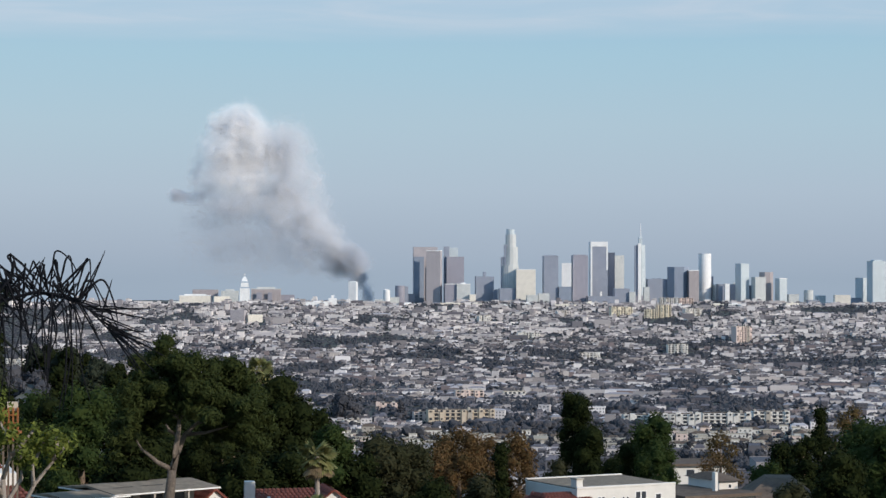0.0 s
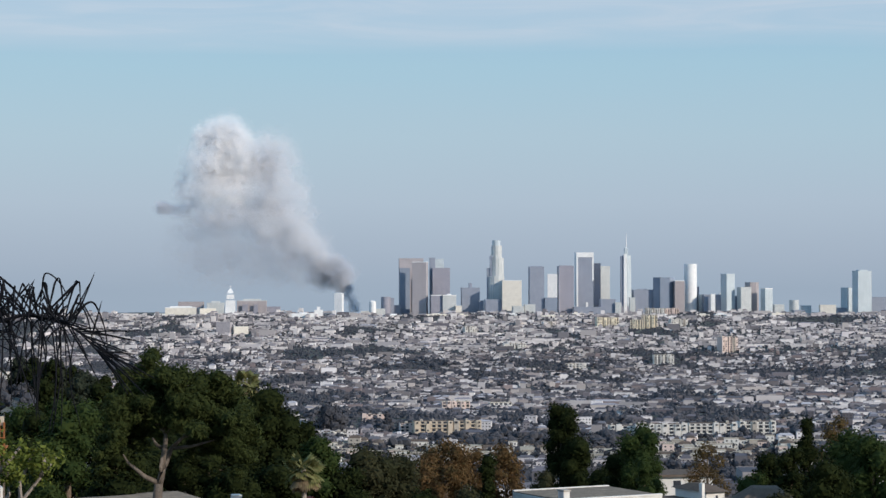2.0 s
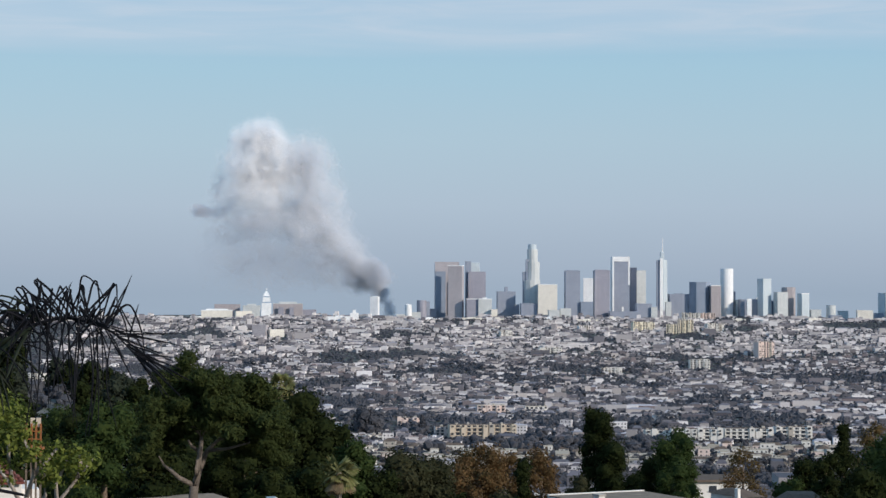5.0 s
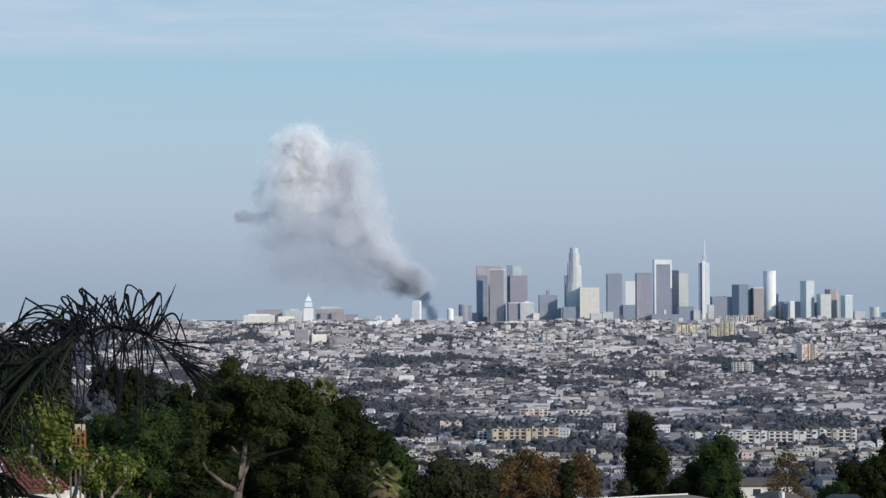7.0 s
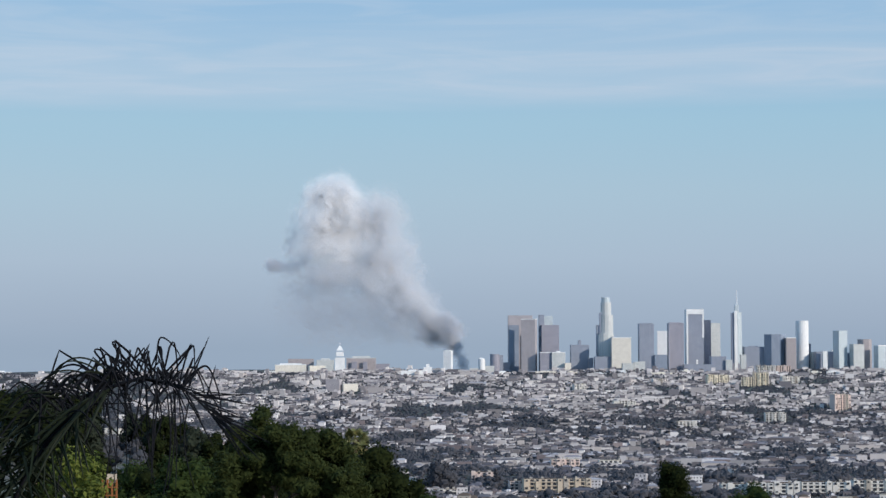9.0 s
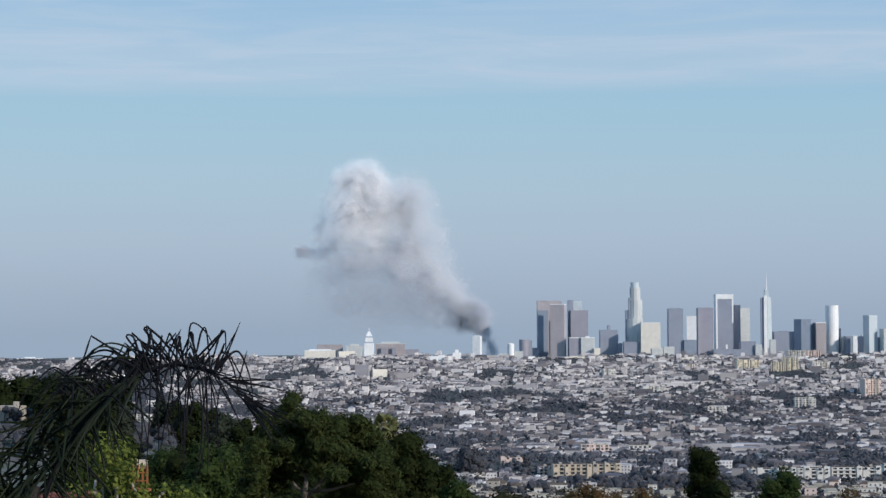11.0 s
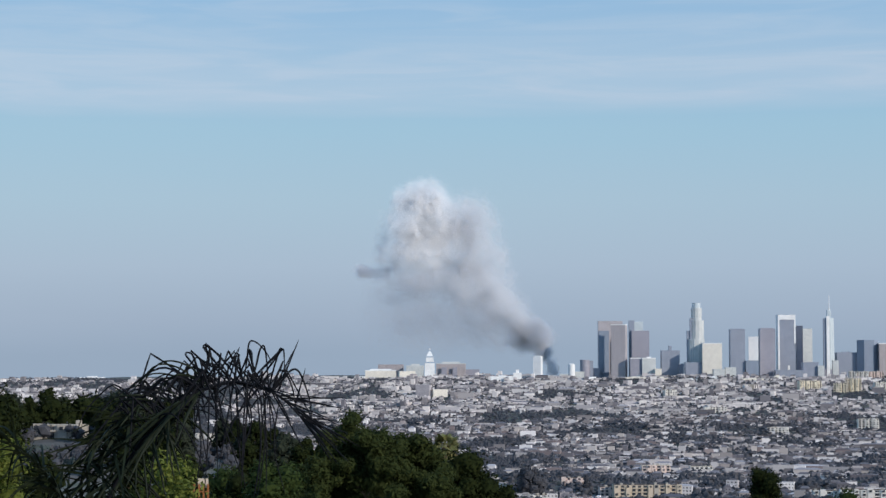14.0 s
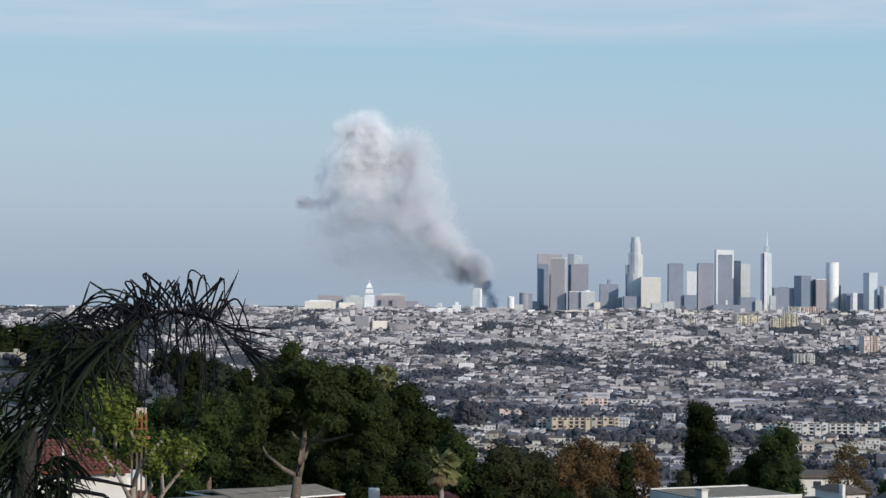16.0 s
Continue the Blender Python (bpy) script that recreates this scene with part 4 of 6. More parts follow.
# ---- smoke ----
def smoke(puffs, count, size, name, mat, parent, label, seed):
    """A cloud of soft flakes, thick at the heart of each puff (u, v, radius across, radius up, weight)."""
    r = np.random.default_rng(seed)
    weight = np.array([p[4] * p[2] * p[3] for p in puffs], float)
    pick = r.choice(len(puffs), count, p=weight / weight.sum())
    c = np.array([at(p[0], p[1], 4800)[:] for p in puffs])[pick]
    k = 4800 / 3600
    rad = np.array([(p[2] * k, p[2] * k * 0.8, p[3] * k) for p in puffs])[pick]
    g = r.normal(0, 0.47, (count, 3))
    g /= np.sqrt(1 + 0.32 * (g ** 2).sum(1, keepdims=True))
    pos = c + g * rad
    for scale, far in ((0.02, 13), (0.06, 4)):
        # swirl, looked up on a coarse lattice
        cell = 0.1 / scale
        keys, back_to = np.unique(np.round(pos / cell).astype(int), axis=0, return_inverse=True)
        swirl = np.array([noise.noise_vector(Vector(q) * cell * scale)[:] for q in keys.tolist()]) * far
        pos = pos + swirl[back_to.reshape(-1)]
    pos[:, 1] = pos[:, 1].clip(4660, 4950)
    face = np.array(to_sun[:]) * 0.9 + r.normal(0, 0.25, (count, 3)) + np.array((-0.25, -0.45, 0.35))
    face /= np.linalg.norm(face, axis=1, keepdims=True)
    a = np.cross(face, r.normal(0, 1, (count, 3)))
    a /= np.linalg.norm(a, axis=1, keepdims=True)
    b = np.cross(face, a)
    s = (size * r.uniform(0.7, 1.3, count))[:, None]
    tri = np.stack([a * s, (-0.5 * a + 0.87 * b) * s, (-0.5 * a - 0.87 * b) * s], 1)
    v = (pos[:, None] + tri).reshape(-1, 3)
    ob = mesh_object(name, v, np.arange(count * 3).reshape(-1, 3), mat)
    ob.parent = parent
    return tagged(ob, label, kind="stuff")


plume = thing("smoke_plume", (0, 0, 0), "billowing plume of pale smoke rising from a dark base", "smoke")
smoke([(620, 174, 42, 40, 1.2), (600, 222, 56, 50, 1.1), (646, 220, 58, 56, 0.85), (584, 170, 22, 24, 0.9), (610, 270, 70, 36, 0.9)], 430000, 0.80, "pale_billow", "smoke_white", plume, "white upper billows of smoke", 3)
smoke([(698, 214, 54, 56, 0.7), (704, 272, 64, 56, 0.7), (640, 314, 96, 28, 0.7), (712, 326, 70, 46, 0.7), (750, 362, 54, 40, 0.7), (782, 392, 38, 30, 0.7), (543, 250, 14, 36, 0.3)], 380000, 0.78, "grey_drift", "smoke_grey", plume, "grey drifting smoke", 4)
smoke([(510, 298, 23, 14, 0.55), (538, 303, 20, 14, 0.3), (812, 411, 33, 30, 1.2), (788, 414, 26, 26, 0.7), (830, 440, 18, 18, 0.55), (845, 464, 17, 19, 0.28)], 150000, 0.74, "sooty_base", "smoke_dark", plume, "dark sooty smoke over the fire", 5)
smoke([(590, 330, 76, 34, 1.0), (600, 372, 100, 46, 0.9), (690, 376, 90, 50, 0.9), (560, 290, 30, 40, 0.6), (740, 404, 66, 40, 0.9), (620, 410, 110, 40, 0.5)], 170000, 0.56, "thin_haze", "smoke_thin", plume, "thin blue-grey smoke hanging below the plume", 6)


# ---- trees of the hillside ----
def leaf_mesh(clumps, count, size, seed, droop=0.0, core=0.72, shape="leaf", spread=0.22):
    """Leaves on uneven clumps (centre, radii), and the dim hearts of the clumps."""
    r = np.random.default_rng(seed)
    c = np.array([k[0] for k in clumps], float)
    rad = np.array([k[1] if isinstance(k[1], tuple) else (k[1],) * 3 for k in clumps], float)
    share = (rad.prod(1)) ** (2 / 3)
    pick = r.choice(len(clumps), count, p=share / share.sum())
    way = r.normal(0, 1, (count, 3))
    way /= np.linalg.norm(way, axis=1, keepdims=True)
    depth = 1 - np.abs(r.normal(0, spread, count)).clip(0, 0.6) + r.uniform(0, 0.10, count)
    lump = np.array([noise.noise(Vector(w) * 3.4 + Vector((p * 5.3, p * 2.1, seed))) for w, p in zip(way, pick)]) * 0.5 + 1
    pos = c[pick] + way * rad[pick] * (depth * lump)[:, None]
    n = way + r.normal(0, 0.55, (count, 3)) + np.array((0, 0, 0.25))
    a = np.cross(n, r.normal(0, 1, (count, 3)))
    a[:, 2] -= droop
    a /= np.linalg.norm(a, axis=1, keepdims=True)
    b = np.cross(n, a)
    b /= np.linalg.norm(b, axis=1, keepdims=True)
    s = (size * r.uniform(0.6, 1.4, count))[:, None]
    slim = 0.5 if shape == "leaf" else 0.28
    quads = np.stack([pos - a * s, pos + b * s * slim, pos + a * s, pos - b * s * slim], 1)
    v = quads.reshape(-1, 3)
    f = np.arange(count * 4).reshape(-1, 4).tolist()
    if core:
        cv, cf = blobs([(*k, float(np.cbrt(q.prod())) * core) for k, q in zip(c, rad)], ICO2, seed, (0.9, 1.0), 0.16)
        f += (cf + len(v)).tolist()
        v = np.concatenate([v, cv])
    return v, f


def crown_of(shape, r, n, seed, w, h, z0):
    """Clumps that fill a crown w wide and h high from z0 up."""
    g = np.random.default_rng(seed)
    out = []
    for i in range(n):
        t = (i + 0.5) / n
        ang = i * 2.4 + g.uniform(-0.4, 0.4)
        if shape == "dome":
            z, ring = z0 + h * (0.10 + 0.90 * t), w / 2 * math.sqrt(max(0.05, 1 - (t * 1.05 - 0.25) ** 2 / 0.72)) * 0.72
        elif shape == "cone":
            z, ring = z0 + h * t, w / 2 * (1.0 - t) * 0.72
        elif shape == "column":
            z, ring = z0 + h * t, w / 2 * 0.45 * (1 - max(0, t - 0.8) * 4)
        else:
            z, ring = z0 + h * (0.08 + 0.92 * t), w / 2 * (0.8 - 0.35 * t) * 0.8
        ring *= math.sqrt(g.uniform(0.25, 1.0))
        size = r * g.uniform(0.75, 1.25) * (1 - 0.45 * t if shape == "cone" else 1)
        out.append(((ring * math.cos(ang), ring * math.sin(ang), z), size))
    return out


def tree(u, top, d, width, bare, mat, bark, label, shape="dome", clumps=14, clump=1.2, leaves=5000, size=0.26, seed=1, name="tree", lean=0.0, kind="leaf", core=0.72, foot=None):
    """A tree standing on the slope d metres ahead; width of the crown and bare height of the trunk in metres."""
    x = (u - 784) * d / 3600
    z = float(ground_z(x, d)) if foot is None else foot
    h = (441 - top) * d / 3600 - z
    t = thing(name, (x, d, z), label + ("" if len(label.split()) > 3 else " on the slope"), "tree")
    ch = h - bare
    kl = crown_of(shape, clump, clumps, seed, width, ch - clump * 0.7, bare)
    g = np.random.default_rng(seed + 50)
    r0 = 0.10 + h * 0.016
    bm = tube([(0, 0, -0.6), (lean * 0.2, 0, h * 0.25), (lean * 0.6, 0.1, h * 0.55), (lean, 0, h * 0.86)], [r0 * 1.3, r0, r0 * 0.7, r0 * 0.2], 8)
    for (cx, cy, cz), q in kl[::2]:
        s = max(bare * 0.7, min(h * 0.8, cz - 0.4 * math.hypot(cx, cy) - 0.5))
        tube([(lean * s / h, 0, s), (cx * 0.5, cy * 0.5, (s + cz) / 2), (cx * 0.95, cy * 0.95, cz)], [r0 * 0.4, r0 * 0.28, r0 * 0.1], 5, bm)
    part("trunk", bm, bark, t, smooth=True)
    if d < 300:
        leaves, size = int(leaves * 1.9), size * 0.62
    v, f = leaf_mesh(kl, leaves, size, seed, core=core, shape=kind, spread=0.3)
    c = mesh_object("crown", v, f, mat)
    c.parent = t
    return t


# garden trees of the near plain: three grown ones, and their likes
kinds = []
for n, (r, h) in enumerate(((2.6, 6.0), (3.3, 7.5), (2.0, 8.5))):
    t = thing("garden_tree", (*garden_trees[n][:2], garden_trees[n][2]), ("green rounded garden tree, greyed for haze", "dark spreading garden tree, greyed for haze", "slim dark upright garden tree")[n], "tree", "garden trees of the plain")
    part("trunk", tube([(0, 0, -1), (0, 0, h * 0.4), (0.2, 0, h * 0.7)], [0.25, 0.2, 0.1], 6), "bark", t)
    v, f = leaf_mesh([((0, 0, h - r), r), ((r * 0.6, 0.3, h - r * 1.2), r * 0.7), ((-r * 0.6, -0.3, h - r * 1.3), r * 0.65), ((0.1, -0.2, h * 0.5), r * 0.6)], 420, 0.5, 70 + n)
    c = mesh_object("crown", v, f, "hazed_far_leaves")
    c.parent = t
    kinds.append(t)
for n, (x, y, z) in enumerate(garden_trees[3:]):
    copy_thing(kinds[n % 3], pose(x, y, z, 0, 0, n * 67 % 360))

# woods on the spur to the left: three grown trees, and their likes
spur = np.random.default_rng(81)
kinds = []
for n, (w, h) in enumerate(((13, 17), (16, 20), (10, 22))):
    x, y = -150.0 - 30 * n, 900.0
    t = thing("oak_tree", (x, y, float(ground_z(x, y)) - 0.5), ("dark rounded oak on the wooded spur", "dark broad oak on the wooded spur", "tall dark tree on the wooded spur")[n], "tree", "woods on the spur")
    part("trunk", tube([(0, 0, -1), (0.2, 0, h * 0.4), (0, 0, h * 0.7)], [0.6, 0.45, 0.2], 7), "bark", t)
    v, f = leaf_mesh(crown_of("dome", w * 0.2, 14, 82 + n, w, h * 0.78, h * 0.15), 1500, 0.8, 85 + n)
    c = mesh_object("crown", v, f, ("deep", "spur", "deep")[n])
    c.parent = t
    kinds.append(t)
house_d, hall_d = (next(b[4] for b in BLOCKS if b[0] == u) for u in (212, -79))
for n in range(125):
    x, y = spur.uniform(-330, -60), spur.uniform(800, 985)
    seen = 784 + x * 3600 / y
    if (abs(seen - 228) > 36 or y > house_d + 16) and (not -92 < seen < 20 or y > hall_d + 16):
        copy_thing(kinds[n % 3], pose(x, y, float(ground_z(x, y)) - 0.5, 0, 0, spur.uniform(0, 360)))

# the umbrella pine with bare forked limbs
D = 120
k = D / 3600
x = (495 - 784) * k
z = float(ground_z(x, D))
pine = thing("pine_tree", (x, D, z), "broad umbrella pine with pale forked bare limbs", "tree")


def lv(u, v, dy=0.0):
    return Vector(((u - 495) * k, dy, (441 - v) * k - z))


bm = tube([lv(482, 905, 0) - Vector((0, 0, 3)), lv(492, 860), lv(500, 815), lv(503, 780)], [0.48, 0.38, 0.30, 0.26], 9)
tube([lv(503, 785), lv(510, 755, 0.3), lv(524, 720, 0.6), lv(545, 700, 0.8), lv(585, 690, 1.0)], [0.24, 0.19, 0.14, 0.1, 0.05], 7, bm)
tube([lv(502, 790), lv(510, 750, -0.4), lv(516, 705, -0.6), lv(517, 680, -0.4), lv(512, 655)], [0.22, 0.18, 0.14, 0.08, 0.03], 7, bm)
tube([lv(500, 778), lv(478, 766, -0.3), lv(462, 750, -0.6), lv(452, 742, -0.7), lv(443, 726, -0.8)], [0.17, 0.14, 0.11, 0.08, 0.04], 7, bm)
tube([lv(516, 722), lv(500, 710, -0.6), lv(494, 698, -0.8)], [0.14, 0.1, 0.05], 6, bm)
tube([lv(524, 720, 0.6), lv(560, 716, 0.5), lv(600, 705, 0.4)], [0.13, 0.1, 0.05], 6, bm)
tube([lv(516, 690, -0.5), lv(480, 650, -0.9), lv(455, 630, -1.0)], [0.14, 0.1, 0.05], 6, bm)
tube([lv(516, 690, -0.5), lv(560, 640, 0.9), lv(600, 620, 1.0)], [0.14, 0.1, 0.05], 6, bm)
part("trunk", bm, "bark_grey", pine, "grey-brown trunk and bare limbs", True)
g = np.random.default_rng(5)
cl = []
for u, v, r in ((505, 578, 1.15), (480, 590, 1.2), (540, 580, 1.2), (572, 592, 1.2), (455, 612, 1.2), (605, 612, 1.3), (630, 632, 1.2), (520, 610, 1.5), (560, 630, 1.5), (480, 640, 1.4), (435, 645, 1.2), (600, 655, 1.4), (650, 665, 1.1), (540, 665, 1.4), (655, 700, 1.1), (625, 690, 1.2), (580, 690, 1.2), (422, 685, 0.9), (440, 672, 1.0), (470, 680, 1.1), (500, 660, 1.2), (640, 725, 0.9), (668, 690, 0.7), (600, 720, 0.8), (425, 715, 0.75), (460, 705, 0.6), (560, 712, 0.7)):
    mid = lv(u, v + max(0, 650 - v) * 0.17, g.uniform(-2.2, 2.2))
    cl.append((tuple(mid), (r * 0.7, r * 0.7, r * 0.6)))
    for _ in range(4):
        q = mid + Vector(g.normal(0, 0.62, 3)) * r
        cl.append((tuple(q), (r * 0.5, r * 0.5, r * 0.38)))
v, f = leaf_mesh(cl, 62000, 0.15, 5, core=0.66, shape="needle", spread=0.3)
c = mesh_object("crown", v, f, "pine")
c.parent = pine

# woods to the left and behind the pine
tree(300, 640, 190, 6.0, 1.0, "deep", "bark", "dark leafy tree behind a green one", clumps=16, clump=1.5, leaves=4500, seed=69)
tree(345, 620, 150, 6.5, 2.0, "fresh", "bark", "bushy green tree behind the hanging palm leaves", clumps=18, clump=1.4, leaves=7000, seed=11)
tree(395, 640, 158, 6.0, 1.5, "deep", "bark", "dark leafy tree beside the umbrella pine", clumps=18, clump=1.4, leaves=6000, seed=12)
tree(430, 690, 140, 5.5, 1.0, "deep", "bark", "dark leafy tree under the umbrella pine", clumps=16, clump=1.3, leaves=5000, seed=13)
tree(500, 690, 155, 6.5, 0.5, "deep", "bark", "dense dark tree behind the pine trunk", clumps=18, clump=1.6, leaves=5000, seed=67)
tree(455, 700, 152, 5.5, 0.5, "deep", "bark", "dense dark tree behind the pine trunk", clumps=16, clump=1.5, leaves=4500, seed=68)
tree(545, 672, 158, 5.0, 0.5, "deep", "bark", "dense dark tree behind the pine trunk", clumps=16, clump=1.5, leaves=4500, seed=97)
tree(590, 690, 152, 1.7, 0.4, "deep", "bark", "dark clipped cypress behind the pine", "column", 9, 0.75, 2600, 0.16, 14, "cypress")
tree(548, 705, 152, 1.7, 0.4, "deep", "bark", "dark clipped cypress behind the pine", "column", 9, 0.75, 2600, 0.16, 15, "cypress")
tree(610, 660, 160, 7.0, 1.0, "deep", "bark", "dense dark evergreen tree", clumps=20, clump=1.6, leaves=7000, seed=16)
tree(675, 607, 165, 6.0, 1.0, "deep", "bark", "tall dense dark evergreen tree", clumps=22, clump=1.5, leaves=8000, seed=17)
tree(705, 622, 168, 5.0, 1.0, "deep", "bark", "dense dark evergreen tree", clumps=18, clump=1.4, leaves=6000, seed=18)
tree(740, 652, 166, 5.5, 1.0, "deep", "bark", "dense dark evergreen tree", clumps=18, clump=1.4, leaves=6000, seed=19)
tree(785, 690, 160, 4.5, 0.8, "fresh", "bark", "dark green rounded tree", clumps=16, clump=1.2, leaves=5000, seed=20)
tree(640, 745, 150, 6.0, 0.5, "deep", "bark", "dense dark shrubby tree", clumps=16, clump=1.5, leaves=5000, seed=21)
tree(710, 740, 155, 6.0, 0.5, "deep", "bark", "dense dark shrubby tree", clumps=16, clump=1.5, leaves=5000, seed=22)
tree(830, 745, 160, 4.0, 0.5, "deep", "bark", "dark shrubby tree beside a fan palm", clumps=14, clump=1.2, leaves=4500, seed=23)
tree(805, 641, 1880, 32.0, 2.0, "hazed_far_leaves", "bark", "large dark spreading tree on the plain", clumps=18, clump=7.0, leaves=2600, size=1.3, seed=24)
tree(903, 652, 1900, 9.0, 1.0, "hazed_far_leaves", "bark", "dark cypress on the plain below", "cone", 18, 3.4, 1800, 1.0, 25, "cypress")
tree(880, 722, 165, 6.0, 1.2, "olive", "bark_pale", "olive-green tree with pale branches", clumps=18, clump=1.2, leaves=5500, seed=26)
tree(925, 735, 168, 4.5, 1.0, "olive", "bark_pale", "olive-green tree with pale branches", clumps=14, clump=1.1, leaves=4500, seed=27)
tree(1060, 715, 190, 4.6, 1.0, "rust", "bark", "tree with rust-brown autumn leaves", clumps=16, clump=1.0, leaves=4500, size=0.2, seed=71, core=0.5)
tree(985, 715, 186, 4.6, 1.0, "olive", "bark", "olive-brown leafy tree between autumn trees", clumps=16, clump=1.1, leaves=4500, size=0.2, seed=72, core=0.5)
tree(1008, 702, 180, 6.2, 1.0, "rust", "bark", "tree with rust-brown autumn leaves", clumps=20, clump=1.0, leaves=6500, size=0.2, seed=28, core=0.5)
tree(965, 740, 176, 3.4, 1.0, "rust", "bark", "tree with thin brownish leaves", clumps=12, clump=0.9, leaves=3500, size=0.2, seed=29, core=0.5)
tree(1082, 722, 172, 2.6, 0.3, "deep", "bark", "dark green pointed evergreen", "cone", 14, 1.0, 4000, 0.2, 30, "evergreen_tree")
tree(1115, 712, 184, 4.4, 0.8, "rust", "bark", "tree with golden-brown autumn leaves", clumps=16, clump=1.0, leaves=5000, size=0.2, seed=31, core=0.5)
tree(1048, 790, 165, 4.0, 0.3, "olive", "bark", "olive-green shrub below brown trees", clumps=12, clump=1.1, leaves=3500, seed=32)
tree(960, 800, 160, 4.5, 0.3, "deep", "bark", "dark shrub under the trees", clumps=12, clump=1.2, leaves=3500, seed=33)
tree(1213, 640, 260, 6.8, 3.5, "deep", "bark_pale", "tall dark conifer with an uneven outline", "tall", 26, 1.25, 8000, 0.28, 34, "conifer")
tree(1240, 730, 262, 4.0, 2.5, "deep", "bark", "lower dark conifer", "tall", 14, 1.2, 4000, 0.28, 35, "conifer")
tree(592, 866, 126, 4.6, 0.1, "lime", "bark", "clipped green hedge before a gabled house", clumps=18, clump=0.8, leaves=5200, size=0.12, seed=95, name="hedge")
tree(258, 850, 112, 2.6, 0.2, "deep", "bark", "dark shrub beside the beige house", clumps=14, clump=0.7, leaves=3600, size=0.14, seed=96, name="shrub")
tree(1240, 700, 258, 5.6, 1.0, "deep", "bark", "dark broad conifer beside a tall one", "tall", 16, 1.4, 5000, 0.28, 91, "conifer")
tree(1290, 748, 250, 5.0, 0.6, "deep", "bark", "dark rounded tree behind the white house", clumps=14, clump=1.3, leaves=4500, seed=92)
tree(1318, 716, 236, 4.6, 0.8, "deep", "bark", "dark leafy tree beside a rounded one", clumps=14, clump=1.3, leaves=4500, seed=93)
tree(1358, 678, 230, 7.4, 1.4, "fresh", "bark", "rounded dense green tree", clumps=20, clump=1.35, leaves=7500, size=0.26, seed=36)
tree(1362, 735, 222, 2.2, 0.5, "fresh", "bark", "small light green tree", "column", 8, 0.95, 2400, 0.22, 37)
tree(1475, 712, 240, 7.0, 2.0, "amber", "bark", "thin autumn tree with amber leaves", clumps=16, clump=1.0, leaves=2600, size=0.22, seed=38, core=0.0)
tree(1455, 748, 235, 5.5, 2.0, "rust", "bark", "nearly bare brown tree", clumps=14, clump=0.9, leaves=1600, size=0.2, seed=39, core=0.0)
tree(1585, 730, 210, 4.2, 1.0, "deep", "bark", "dark green tree by the houses", clumps=16, clump=1.1, leaves=4500, seed=40)
tree(1560, 765, 205, 4.0, 0.6, "fresh", "bark", "green garden tree", clumps=14, clump=1.1, leaves=4000, seed=41)
tree(1655, 660, 215, 4.6, 1.0, "deep", "bark", "tall dark spruce", "cone", 18, 1.25, 6000, 0.26, 42, "spruce")
tree(1625, 715, 200, 4.0, 0.8, "deep", "bark", "dark evergreen tree", clumps=14, clump=1.1, leaves=4000, seed=43)
tree(1703, 662, 225, 5.0, 2.0, "amber", "bark", "autumn tree with amber leaves", clumps=14, clump=1.1, leaves=3500, size=0.24, seed=44, core=0.4)
tree(1735, 690, 190, 6.5, 0.8, "fresh", "bark", "broad green leafy tree", clumps=20, clump=1.4, leaves=7000, seed=45)
tree(1775, 700, 185, 6.0, 0.8, "fresh", "bark", "broad green leafy tree", clumps=18, clump=1.4, leaves=6000, seed=46)
tree(1690, 745, 180, 5.0, 0.4, "deep", "bark", "dark leafy tree", clumps=16, clump=1.3, leaves=5000, seed=47)
tree(1597, 800, 165, 4.6, 0.3, "olive", "bark", "greyish green rounded shrub", clumps=14, clump=1.1, leaves=4000, seed=48)
tree(1180, 760, 250, 4.0, 1.0, "olive", "bark", "olive-green tree beyond the houses", clumps=12, clump=1.2, leaves=3000, seed=49)
tree(1290, 755, 248, 4.0, 1.0, "deep", "bark", "dark tree beyond the houses", clumps=12, clump=1.2, leaves=3000, seed=51)
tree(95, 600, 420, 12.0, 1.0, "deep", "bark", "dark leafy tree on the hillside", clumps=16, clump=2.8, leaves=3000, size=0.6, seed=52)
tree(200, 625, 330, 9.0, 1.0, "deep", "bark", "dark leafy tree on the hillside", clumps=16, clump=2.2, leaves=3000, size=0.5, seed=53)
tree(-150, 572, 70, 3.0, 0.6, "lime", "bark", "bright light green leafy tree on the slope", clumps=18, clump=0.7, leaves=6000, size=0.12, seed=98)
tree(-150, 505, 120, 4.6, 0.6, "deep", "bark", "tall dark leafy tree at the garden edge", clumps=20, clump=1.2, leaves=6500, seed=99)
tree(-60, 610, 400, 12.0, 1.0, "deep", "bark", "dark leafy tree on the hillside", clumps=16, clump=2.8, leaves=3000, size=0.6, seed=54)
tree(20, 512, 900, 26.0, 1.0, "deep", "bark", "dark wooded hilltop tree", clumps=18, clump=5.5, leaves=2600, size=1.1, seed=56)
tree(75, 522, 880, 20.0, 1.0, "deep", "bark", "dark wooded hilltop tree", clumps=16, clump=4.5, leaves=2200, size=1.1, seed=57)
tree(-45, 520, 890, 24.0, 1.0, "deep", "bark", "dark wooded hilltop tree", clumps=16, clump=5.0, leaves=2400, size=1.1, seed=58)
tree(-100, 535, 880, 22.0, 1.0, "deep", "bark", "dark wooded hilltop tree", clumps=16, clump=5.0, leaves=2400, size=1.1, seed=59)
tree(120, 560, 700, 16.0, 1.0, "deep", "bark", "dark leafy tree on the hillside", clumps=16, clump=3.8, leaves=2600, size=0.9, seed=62)
